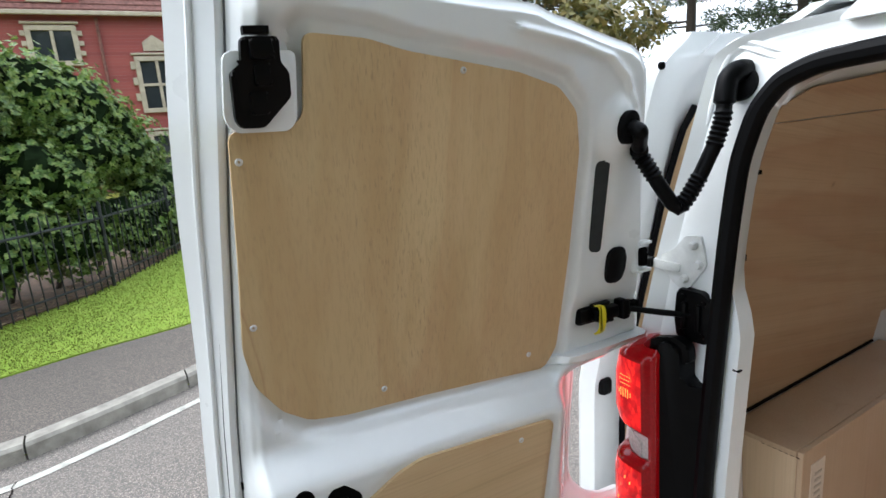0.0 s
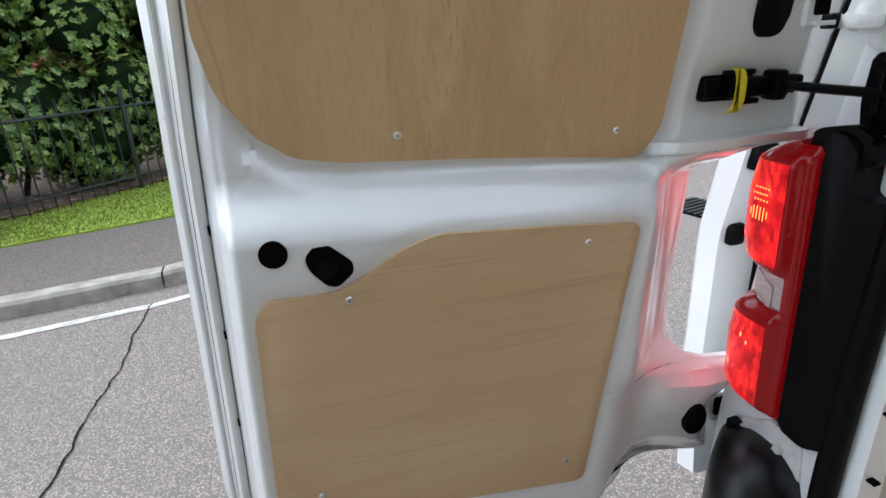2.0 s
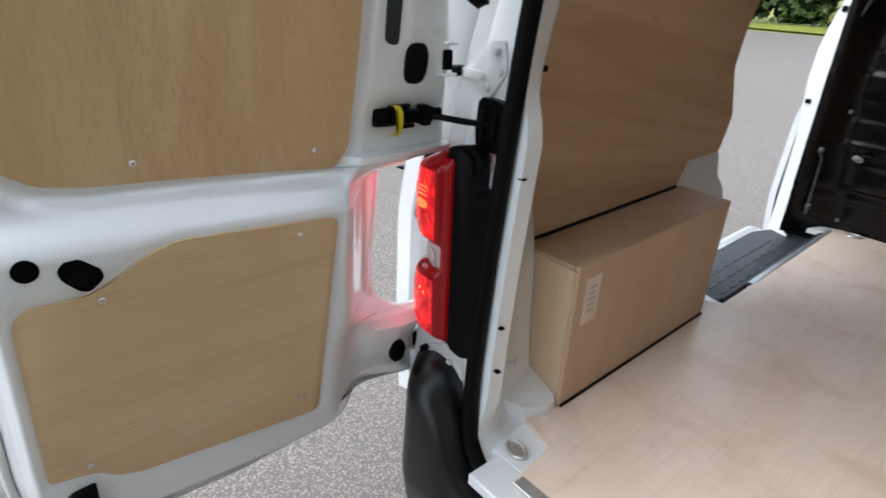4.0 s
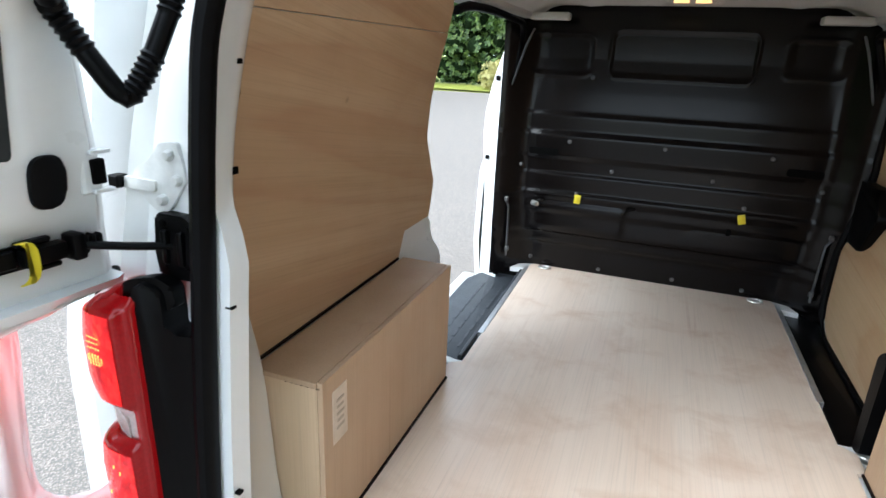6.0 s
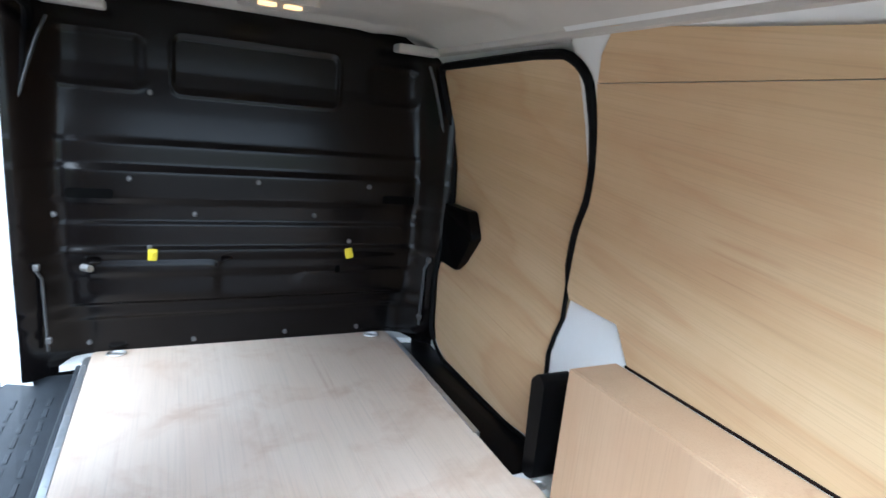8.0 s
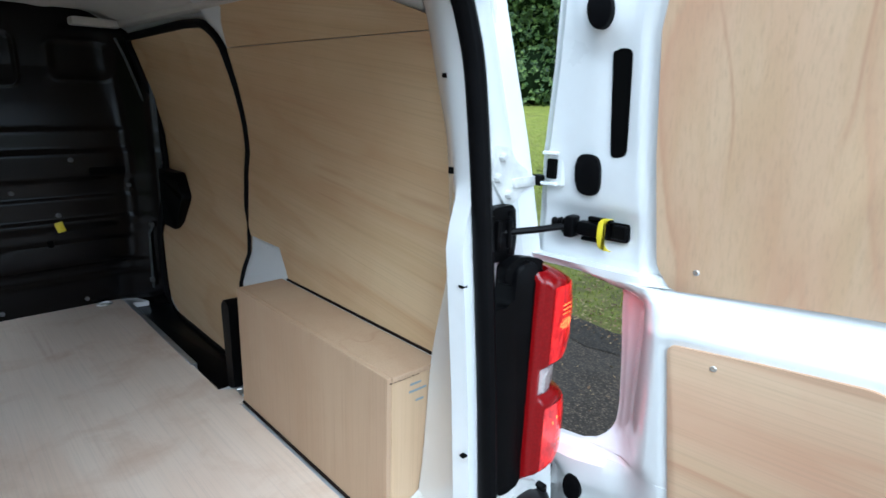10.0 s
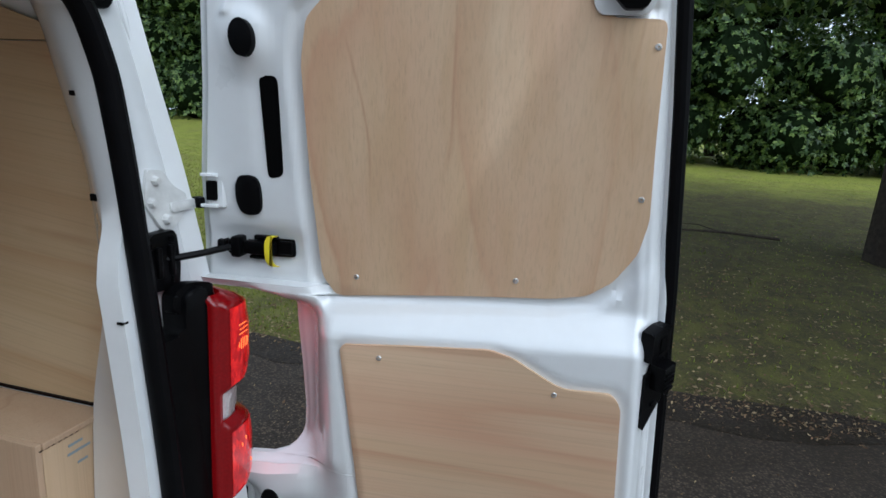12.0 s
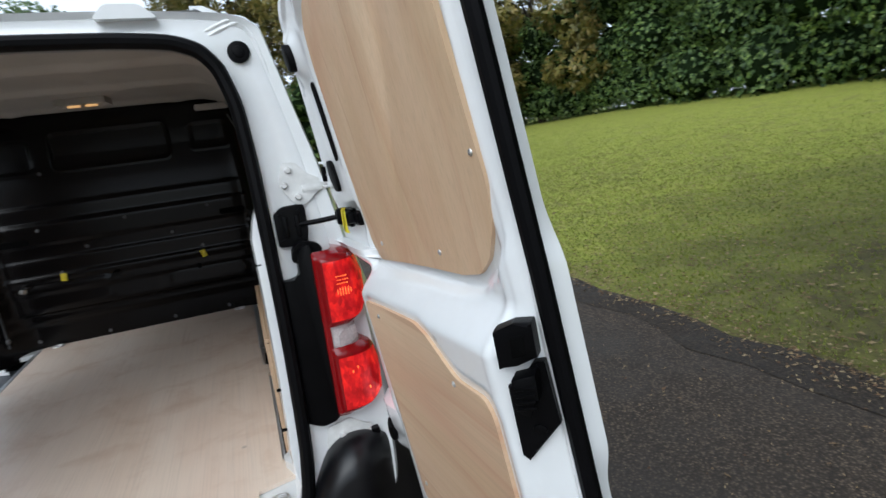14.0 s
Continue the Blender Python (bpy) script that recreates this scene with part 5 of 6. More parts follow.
    prism(bm, rounded([(sg * .690, 1.215), (sg * .694, 1.250), (sg * .715, 1.268), (sg * .752, 1.262), (sg * .766, 1.246), (sg * .748, 1.205)], .010), on_housing, .02, .040, .006)
    part("housing_cap", bm, M_BLACK, lamp)
    # lens: a flat strip along the housing, two raised lobes and a clear block set back between them
    rows = []
    z_lens = np.linspace(.806, 1.240, 88)
    for z in z_lens:
        z = float(z)
        xo = float(np.interp(z, (.806, .815, .83, .85, .93, .972, .985, .996, 1.004, 1.046, 1.054, 1.072, 1.10, 1.17, 1.215, 1.232, 1.24), (.785, .812, .846, .864, .866, .856, .846, .826, .818, .818, .826, .846, .857, .856, .842, .822, .790)))
        up = float(smooth(1.046, 1.064, z) * (1 - smooth(1.212, 1.238, z)))
        lo = float(smooth(.812, .836, z) * (1 - smooth(.978, .996, z)))
        lift = .013 * max(up, lo)
        ends = .016 * (float(1 - smooth(.806, .822, z)) + float(smooth(1.222, 1.24, z)))
        yl = y_lamp(z) + ends
        xi = .732
        f0 = xi + .011
        prof = [(xi, .006), (xi, -.002), (xi + .003, -.008), (xi + .008, -.010), (f0 - .003, -.010), (f0 + .001, -.010 - lift * .35), (f0 + .004, -.010 - lift * .85), (f0 + .009, -.011 - lift), (lerp(f0, xo, .32), -.011 - lift), (lerp(f0, xo, .55), -.008 - lift), (lerp(f0, xo, .72), .000 - lift), (lerp(f0, xo, .86), .016 - lift * .9), (lerp(f0, xo, .95), .034 - lift * .6), (xo - .001, .054), (xo, .080), (xo - .012, .130)]
        rows.append([(sg * x, yl + dy, z) for x, dy in prof])

    def row_at(z):
        return int(round((z - .806) / .434 * 87))

    def lens(name, sub, mat, lab=""):
        b = bmesh.new()
        grid_mesh(b, sub)
        return part(name, b, mat, lamp, lab, 50)

    z0, z1 = row_at(.994), row_at(1.048)
    lens("red_lens", rows[:z0 + 1], M_LENS, "lit red lower lens")
    lens("red_lens", [r[:7] for r in rows[z0:z1 + 1]], M_LENS)
    lens("red_lens", rows[z1:], M_LENS, "lit red upper lens")
    lens("clear_lens", [[(x, y + .004, z) for x, y, z in r[6:]] for r in rows[z0:z1 + 1]], M_CLEAR, "clear reversing lens")
    bm = bmesh.new()
    za, zb = .999, 1.043
    prism(bm, rounded([(sg * .764, za - .010), (sg * .764, zb - .012), (sg * .812, zb), (sg * .812, za + .006)], .006), lambda a, b, d: (a, y_lamp(b) - .006 + .55 * max(0, abs(a) - .780) - d, b), 0, .005, .002)
    part("clear_block", bm, M_CLEAR, lamp, "clear ribbed lens block")
    for za, zb, lab in ((1.066, 1.218, "glowing inner cell of the upper lens"), (.830, .976, "glowing inner cell of the lower lens")):
        lens("lens_cell", [[(x, y - .0014, z) for x, y, z in r[7:13]] for r in rows[row_at(za):row_at(zb)]], M_CELL, lab)

    def on_lens(f, z, off=.0022):
        row = rows[row_at(z)]
        x = lerp(.747, abs(row[14][0]), f)
        xs_, ys_ = [abs(p[0]) for p in row[5:14]], [p[1] for p in row[5:14]]
        return (sg * x, float(np.interp(x, xs_, ys_)) - off, z)

    # bulb facets seen through the lens: rows of dots over short upright streaks
    facets = [(.30 + .055 * k + .02 * (q % 2), 1.176 - .009 * q, .0022, .0026) for k in range(5) for q in range(3)]
    facets += [(.28 + .06 * k, 1.138, .0014, .020 if 0 < k < 5 else .011) for k in range(6)]
    facets += [(.42, .938, .0024, .007), (.30, .930, .0024, .007), (.62, .876, .0024, .007)]
    for f, z, wd, ht in facets:
        bm = bmesh.new()
        box(bm, on_lens(f, z), (wd, .0010, ht), None, .0004, 1)
        part("bulb_facet", bm, M_LENS_LIT, lamp)
    # the lit bulbs
    for zc, e in ((1.14, .024), (.90, .008)):
        bulb = bpy.data.lights.new("tail_bulb", "AREA")
        bulb.shape, bulb.size, bulb.size_y, bulb.energy, bulb.color = "RECTANGLE", .06, .11, e, (1.0, .10, .13)
        lb = new("tail_bulb", bulb)
        lb.matrix_world = look((sg * .835, y_lamp(zc) - .020, zc), (sg * 1.05, y_lamp(zc) - .35, zc - .02))
        lb.parent = lamp

# rear bumper with raised corners
bm = bmesh.new()
rows = []
cx = np.linspace(0, .945, 70)
top_l = np.interp(cx, (0, .56, .61, .66, .72, .80, .86, .905, .93, .945), (.50, .50, .55, .695, .750, .752, .715, .655, .60, .54))
for _ in range(6):
    top_l[1:-1] = (top_l[:-2] + 2 * top_l[1:-1] + top_l[2:]) / 4
for x in np.linspace(-.945, .945, 127):
    c = abs(x)
    top = float(np.interp(c, cx, top_l))
    back = -.175 + .20 * float(smooth(.74, .965, c))
    front = .02 + .22 * float(smooth(.87, .945, c))
    lip = max(-.075, back + .02) if c > .66 else -.09
    row = [(x, front, top - .02), (x, lip + .02, top - .004)]
    for k in range(6):
        a = math.pi / 2 * k / 5
        row.append((x, lerp(lip, back, math.sin(a)), top - .07 * (1 - math.cos(a))))
    rows.append(row + [(x, back - .012, .46), (x, back, .36), (x, back + .06, .31), (x, front, .31)])
grid_mesh(bm, rows)
bmesh.ops.holes_fill(bm, edges=[e for e in bm.edges if e.is_boundary], sides=0)
part("rear_bumper", bm, M_BUMPER, van, "black plastic rear bumper", 45)
# wiring tube between the left door and its pillar
bm = bmesh.new()
p_door = door_left.matrix_basis @ Vector((.130, door_w(.13, 1.677) + .012, 1.677))
WIRE = [(-0.751, -0.12, 1.63), (-0.724, -0.1, 1.572), (-0.706, -0.085, 1.534), (-0.698, -0.075, 1.526), (-0.69, -0.062, 1.546), (-0.68, -0.042, 1.583), (-0.667, -0.022, 1.636), (-0.663, -0.008, 1.676), (-0.664, -0.0, 1.721), (-0.663, 0.006, 1.747), (-0.655, 0.018, 1.758), (-0.653, 0.04, 1.758)]
path = resample([tuple(p_door), (p_door.x + .018, p_door.y, p_door.z - .006), *WIRE], 110, 2)
rad = []
for i in range(110):
    f = i / 109
    ribbed = .14 < f < .30 or .42 < f < .56 or .68 < f < .80
    rad.append(.0135 + (.0028 if i % 2 else -.0005) * ribbed + (.005 if f > .83 else 0))
tube(bm, [tuple(p) for p in path], rad, 14)
part("wiring_tube", bm, M_BLACK, van, "black corrugated wiring tube")
bm = bmesh.new()
prism(bm, oval(-.66, 1.735, .032, .030), lambda a, b, d: (a, y_rear(b) + .006 - d, b), 0, .012, .005)
part("rubber_plug", bm, M_SEAL, rear_frame)

# ---- open sliding side door beside the left flank ----
SLIDE_Z, SLIDE_Y = (.5, 1.38, 1.48, 1.56, 1.645, 1.70, 1.75), (.14, .155, .155, .160, .168, .195, .25)
zs_d = np.r_[np.linspace(.42, 1.74, 30), np.linspace(1.76, 1.85, 8)]


def slide_x(z):
    return -(x_out(min(z, 1.80)) + .11)


def slide_edge(z):
    return float(np.interp(z, SLIDE_Z, SLIDE_Y))


def slide_back(z):
    return .03 + .10 * float(smooth(1.74, 1.86, z)) ** 2


bm = bmesh.new()
rows = []
for z in zs_d:
    y0 = slide_back(z)
    rows.append([(slide_x(z) + dx, y0 + dy, float(z)) for dx, dy in ((0, .012), (.004, .03), (.004, .10), (-.012, .13), (-.012, .55), (-.012, .98), (-.045, 1.0), (-.055, .98), (-.060, .5), (-.055, .01), (-.04, 0), (0, .012))])
grid_mesh(bm, rows)
bmesh.ops.holes_fill(bm, edges=[e for e in bm.edges if e.is_boundary], sides=0)
slide = part("sliding_door", bm, M_WHITE, van, "open white sliding side door")
bm = bmesh.new()
zz = np.linspace(.55, 1.70, 24)
grid_mesh(bm, [[(slide_x(z) + .004, lerp(slide_edge(z), .93, k / 8), float(z)) for k in range(9)] for z in zz])
part("ply_panel", bm, M_PLY_SR, slide)
bm = bmesh.new()
tube(bm, [(slide_x(z) + .006, slide_edge(z) - .004, float(z)) for z in zz], .008, 8)
part("panel_edge", bm, M_SEAL, slide)
for y, z, w, h in ((.055, 1.165, .05, .05), (.05, 1.005, .035, .045)):
    bm = bmesh.new()
    box(bm, (slide_x(z) + .006, y + .02, z), (.03, w, h), None, .008, 2)
    part("door_lock", bm, M_BLACK, slide)
bm = bmesh.new()
tube(bm, [(slide_x(1.785) + .0, .045, 1.785), (slide_x(1.785) + .007, .045, 1.785)], .008, 12)
part("punched_hole", bm, M_HOLE, slide)

# ---- ground and surroundings ----
def ground_h(x, y):
    """Height of the ground: level road, a lawn that climbs to the right."""
    h = .72 + .55 * float(smooth(-6, 12, y)) - .35 * float(smooth(18, 40, y))
    r = max(0.0, x - 3.4) / 13.6
    return h * min(r, 1.25) if r > 0 else 0.0


def kerb_x(y):
    return float(np.interp(y, (-60, -12, -6, -2.3, -1.55, -1.1, -.6, .2, 1.0, 1.8, 2.4, 3.0), (-3.2, -3.45, -3.55, -3.76, -3.86, -4.03, -4.25, -4.75, -5.5, -6.6, -8.0, -11.0)))


bm = bmesh.new()
xs = np.r_[np.array([-900., -300., -120., -60., -30., -12., -6., -3., 0., 2., 3.2]), np.linspace(3.4, 17, 18), np.array([20., 40., 100., 300., 900.])]
ysg = np.r_[np.array([-900., -300., -100., -40., -20.]), np.linspace(-12, 44, 29), np.array([60., 120., 300., 900.])]
grid_mesh(bm, [[(float(x), float(y), ground_h(x, y) - .012) for x in xs] for y in ysg])
ground = solid("ground", bm, M_LAWN, "park lawn that rises towards the hedge", "lawn", kind="structure")

bm = bmesh.new()
edge = [(-14, -60), (3.45, -60), (3.48, -8)]
rr = random.Random(4)
for k in range(60):
    y = -7.6 + k * .35
    x = 3.46 - .17 * float(smooth(-3, 2, y)) + rr.uniform(-.06, .06)
    edge.append((x, y))
edge += [(3.6, 16), (6, 21), (14, 25), (60, 26), (60, 24.5), (60, 25.5), (-4, 25.5), (-9, 24.5), (-30, 22), (-30, 3.2), (-11.2, 3.2)]
edge = [p for i, p in enumerate(edge) if i == 0 or p != edge[i - 1]]
left = [(kerb_x(y) - .04, y) for y in np.linspace(3.0, -58, 90)]
road_pts = [(3.45, -60), (3.48, -8)] + edge[3:63] + [(3.6, 16), (3.0, 24.8), (-4, 25.6), (-9, 25.0), (-30, 23), (-30, 3.1), (-11.0, 3.1)] + left + [(-3.3, -60)]
vs = [bm.verts.new((x, y, 0.0)) for x, y in road_pts]
bm.faces.new(vs)
bmesh.ops.triangulate(bm, faces=bm.faces[:])
road = solid("road", bm, M_ROAD, "grey worn asphalt road with pale chippings", "road", kind="structure")
# damp strip of road under the trees
bm = bmesh.new()
wet = []
for k in range(66):
    y = -8 + k * .33
    wet.append((1.35 + rr.uniform(-.03, .03), y))
wet_r = [(x + .05, y) for x, y in edge[3:63]]
vs = [bm.verts.new((x, y, .004)) for x, y in [(1.3, -30), (3.4, -30)] + wet_r + [(1.3, 13)] + wet[::-1][3:]]
bm.faces.new(vs)
bmesh.ops.triangulate(bm, faces=bm.faces[:])
solid("damp_road", bm, M_ROAD_WET, "damp dark asphalt along the lawn", "road", kind="structure")

bm = bmesh.new()
soak = [(x + .03, y) for x, y in edge[3:63]]
inner = [(x - .30 - .22 * noise.noise(Vector((y * .9, 3.1, 0))) - rr.uniform(0, .05), y) for x, y in soak]
grid_mesh(bm, [[(a, y, .008), (lerp(a, b, .5), y, .008), (b, y, .008)] for (a, y), (b, _) in zip(inner, soak)])
solid("wet_margin", bm, M_ROAD_SOAK, "wet dark margin of the road along the lawn", "road", kind="structure")

# white edge line, pavement, verge and soil bed
def strip(x0, x1, z, ys, name, mat, label, cat, thick=0.0):
    bm = bmesh.new()
    if thick:
        rows = [[(x0(y), y, z - thick), (x0(y), y, z), (x1(y), y, z), (x1(y), y, z - thick)] for y in ys]
    else:
        rows = [[(lerp(x0(y), x1(y), t), y, z) for t in (0, .5, 1)] for y in ys]
    grid_mesh(bm, rows)
    return solid(name, bm, mat, label, cat, kind="structure")


def grass_x(y):
    return float(np.interp(y, (-60, -6, -2.94, -2.0, -1.3, -.48, .3, 1.2, 2.2, 3.0), (-4.6, -4.75, -4.93, -5.12, -5.30, -5.42, -5.9, -6.8, -8.2, -12.0)))


def fence_x(y):
    return float(np.interp(y, (-60, -8, -4.0, -2.94, -2.57, -1.55, -1.17, -.4, .3, 1.0), (-5.0, -5.1, -5.4, -5.76, -6.1, -6.95, -7.3, -8.5, -9.8, -12.5)))


YL = np.r_[np.linspace(-40, -6, 18), np.linspace(-5.6, 2.9, 50)]
strip(lambda y: kerb_x(y) + .30, lambda y: kerb_x(y) + .235, .004, YL, "edge_line", M_LINE, "worn white edge line", "road marking")
strip(lambda y: kerb_x(y) - .12, lambda y: grass_x(y) - .02, .098, YL, "pavement", M_PAVE, "asphalt pavement behind the kerb", "pavement", .11)
strip(lambda y: grass_x(y), lambda y: fence_x(y) - .15, .112, np.r_[np.linspace(-40, -6, 18), np.linspace(-5.6, 1.0, 40)], "grass_verge", M_GRASS, "bright green mown verge", "grass", .12)
strip(lambda y: fence_x(y) - .1, lambda y: fence_x(y) - 9.0, .128, np.r_[np.linspace(-40, -6, 18), np.linspace(-5.6, 1.0, 40)], "soil_bed", M_SOIL, "bare soil bed with fallen leaves", "soil", .12)
kerb = empty("kerb", Matrix.Identity(4), "weathered concrete kerb stones with a joint gap", "kerb", kind="structure")
yk = -1.575
cuts = [yk + .92 * k for k in range(-8, 4)]
for a, b in zip(cuts, cuts[1:]):
    bm = bmesh.new()
    rows = []
    for t in np.linspace(0, 1, 6):
        y = lerp(a + .005, b - .005, float(t))
        x = kerb_x(y)
        rows.append([(x, y, -.02), (x - .004, y, .078), (x - .022, y, .098), (x - .122, y, .103), (x - .122, y, -.02)])
    grid_mesh(bm, rows)
    bmesh.ops.holes_fill(bm, edges=[e for e in bm.edges if e.is_boundary], sides=0)
    part("kerb_stone", bm, M_KERB, kerb)
# crack in the road
bm = bmesh.new()
cr = resample([(-3.62, -1.615), (-3.2, -1.64), (-2.9, -1.63), (-2.5, -1.69), (-2.2, -1.695), (-1.85, -1.76), (-1.3, -1.80)], 50, 0)
pts = [(x, y + rr.uniform(-.008, .008)) for x, y in cr]
grid_mesh(bm, [[(x, y - .002 - rr.uniform(0, .004), .0045), (x, y + .002 + rr.uniform(0, .004), .0045)] for x, y in pts])
solid("road_crack", bm, M_FRAME, "dark crack across the asphalt", "crack", kind="structure")
# drain
drain = empty("drain", pose(-3.73, 2.33, .0, 0, 0, 12), "rusty iron road drain grating", "drain")
bm = bmesh.new()
box(bm, (0, 0, .006), (.40, .40, .008), None, .002, 1)
part("frame", bm, M_HOLE, drain)
for k in range(7):
    bm = bmesh.new()
    box(bm, (-.165 + .055 * k, 0, .014), (.022, .36, .008), None, .002, 1)
    part("bar", bm, M_IRON, drain)

# ---- railing ----
rail_y = []
y = -5.6
while y < .62:
    rail_y.append(y)
    dx = (fence_x(y + .02) - fence_x(y - .02)) / .04
    y += .115 / math.hypot(1, dx)
fence = empty("railing", Matrix.Identity(4), "black iron railing before the hedge", "railing")
pts = [(fence_x(q), q) for q in rail_y]
for h, r in ((.80, .014), (.12, .011)):
    bm = bmesh.new()
    tube(bm, [(x, q, .12 + h) for x, q in pts], r, 6)
    part("rail", bm, M_IRON, fence)
for k, (x, q) in enumerate(pts):
    bm = bmesh.new()
    thick = .022 if k % 14 == 5 else .0075
    lean = rr.uniform(-.012, .012)
    top = .90 + (.06 if k % 14 == 5 else rr.uniform(0, .05))
    tube(bm, [(x, q, .05), (x + lean, q + lean, .12 + top), (x + lean, q + lean, .16 + top)], [thick, thick, .002], 6)
    part("post" if k % 14 == 5 else "bar", bm, M_IRON, fence)


# ---- foliage ----
def leaf(bm, p, d, up, ln, wd, fold=.25):
    """One folded leaf of two quads, from p along d."""
    s = d.cross(up)
    if s.length < 1e-4:
        return
    s.normalize()
    nrm = s.cross(d)
    a, b = p, p + d * ln
    m1 = p + d * ln * .45
    l = bm.verts.new(m1 + s * wd - nrm * wd * fold)
    r = bm.verts.new(m1 - s * wd - nrm * wd * fold)
    va, vb = bm.verts.new(a), bm.verts.new(b)
    bm.faces.new((va, l, vb))
    bm.faces.new((va, vb, r))


def rand_dir(r, flat=1.0):
    while True:
        v = Vector((r.uniform(-1, 1), r.uniform(-1, 1), r.uniform(-1, 1) * flat))
        if .05 < v.length < 1:
            return v.normalized()


def leafy(centres, count, ln, wd, seed, outward=True, whorl=5):
    """Leaves in whorls on the outside of a heap of lobes (x, y, z, rx, ry, rz)."""
    r = random.Random(seed)
    verts, faces = [], []
    area = [c[3] * c[4] + c[3] * c[5] + c[4] * c[5] for c in centres]
    tot = sum(area)
    for c, ar in zip(centres, area):
        for _ in range(int(count * ar / tot / whorl)):
            n = rand_dir(r)
            k = r.uniform(.72, 1.06)
            p = Vector((c[0] + n.x * c[3] * k, c[1] + n.y * c[4] * k, c[2] + n.z * c[5] * k))
            if p.z < .15:
                continue
            ax = (n + rand_dir(r) * .6 + Vector((0, 0, .25))).normalized()
            a, b = frame_of(ax)
            ph = r.uniform(0, 6.28)
            for j in range(whorl):
                t = ph + 6.283 * j / whorl + r.uniform(-.3, .3)
                d = (a * math.cos(t) + b * math.sin(t) + ax * r.uniform(.05, .55)).normalized()
                L, W = ln * r.uniform(.7, 1.25), wd * r.uniform(.8, 1.2)
                s = d.cross(ax)
                if s.length < 1e-3:
                    continue
                s.normalize()
                nn = s.cross(d)
                m1 = p + d * L * .5
                i = len(verts)
                verts += [tuple(p), tuple(m1 + s * W - nn * W * .3), tuple(p + d * L - Vector((0, 0, L * .12))), tuple(m1 - s * W - nn * W * .3)]
                faces += [(i, i + 1, i + 2), (i, i + 2, i + 3)]
    return verts, faces


def mesh_from(name, vf, mat, parent=None, label=""):
    me = bpy.data.meshes.new(name)
    me.from_pydata(vf[0], [], vf[1])
    me.materials.append(mat)
    ob = new(name, me)
    if parent:
        ob.parent = parent
    if label:
        ob["label"] = label
    return ob


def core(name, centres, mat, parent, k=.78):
    """Lumpy filler inside a hedge or crown, darkened to stand for its inner shade."""
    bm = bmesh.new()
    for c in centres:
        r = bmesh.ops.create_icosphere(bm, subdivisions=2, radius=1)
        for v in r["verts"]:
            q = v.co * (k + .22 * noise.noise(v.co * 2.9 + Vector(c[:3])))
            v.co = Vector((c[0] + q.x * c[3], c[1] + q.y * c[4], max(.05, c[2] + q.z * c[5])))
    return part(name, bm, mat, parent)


def branches(bm, base, n, seed, spread, low=0.2):
    r = random.Random(seed)
    for _ in range(n):
        a = r.uniform(0, 6.283)
        s = Vector(base) + Vector((0, 0, r.uniform(low, 1.0) * spread * .6))
        e = s + Vector((math.cos(a) * spread * r.uniform(.5, 1), math.sin(a) * spread * r.uniform(.5, 1), spread * r.uniform(.2, .8)))
        mid = (s + e) / 2 + rand_dir(r) * spread * .12
        tube(bm, [s, mid, e], [.05 * spread * .5, .03 * spread * .5, .008 * spread * .5], 6)


# rhododendron heap behind the railing
r1 = random.Random(12)


def rhodo_top(y):
    return float(np.interp(y, (-9, -4, -1.8, -1.0, -.6, -.3, 0, .3), (3.5, 3.4, 3.1, 2.85, 2.45, 1.9, 1.2, .5)))


lobes = []
for k in range(110):
    y = r1.uniform(-8.5, .1)
    top = rhodo_top(y)
    s = r1.uniform(.42, .70) * (1 if y < -1 else .72)
    depth = r1.uniform(.55, 2.4)
    rz = min(s * r1.uniform(.8, 1.1), top * .5)
    z = r1.uniform(.35, 1.0) ** .7 * (top - rz)
    lobes.append((fence_x(min(y, .2)) - depth - .35 * z / 2, y, max(z, .4), s, s, rz))
for k in range(34):
    y = -8 + k * .24
    lobes.append((fence_x(y) - r1.uniform(.55, .95), y, r1.uniform(.45, .8), .45, .4, .42))
    lobes.append((fence_x(y) - r1.uniform(.7, 1.2), y, min(r1.uniform(.9, 1.7), rhodo_top(y) - .4), .5, .42, .45))
for k in range(16):
    y = -8 + k * .5
    lobes.append((fence_x(y) - 1.5, y, rhodo_top(y) - .62, .75, .6, .6))
rhodo = empty("rhododendron_hedge", Matrix.Identity(4), "large glossy green rhododendron hedge behind the railing", "hedge")
mesh_from("foliage", leafy(lobes, 300000, .060, .0175, 3, whorl=7), M_RHODO, rhodo)
core("shade_core", lobes, M_CORE, rhodo, .70)
bm = bmesh.new()
for k in range(16):
    y = -7 + k * .42
    tube(bm, [(fence_x(y) - 1.0, y, .1), (fence_x(y) - 1.1, y + .1, .5), (fence_x(y) - 1.3, y + .05, 1.0)], [.03, .025, .012], 6)
part("stem", bm, M_BARK, rhodo)

# ---- brick house ----
house = empty("house", Matrix.Identity(4), "red brick house with buff stone mullioned windows", "house")
HX = -24.0
bm = bmesh.new()
box(bm, (HX - 4, 1.0, 3.05), (8, 34, 6.1), None, 0, 1)
part("wall", bm, M_BRICK, house, "red brick front wall")
bm = bmesh.new()
grid_mesh(bm, [[(HX + .35, -16, 6.12), (HX + .35, 18, 6.12)], [(HX - 4, -16, 11.0), (HX - 4, 18, 11.0)], [(HX - 8.3, -16, 6.1), (HX - 8.3, 18, 6.1)]])
bmesh.ops.holes_fill(bm, edges=[e for e in bm.edges if e.is_boundary], sides=0)
roof_h = part("roof", bm, M_TILE, house, "brown clay tile roof")
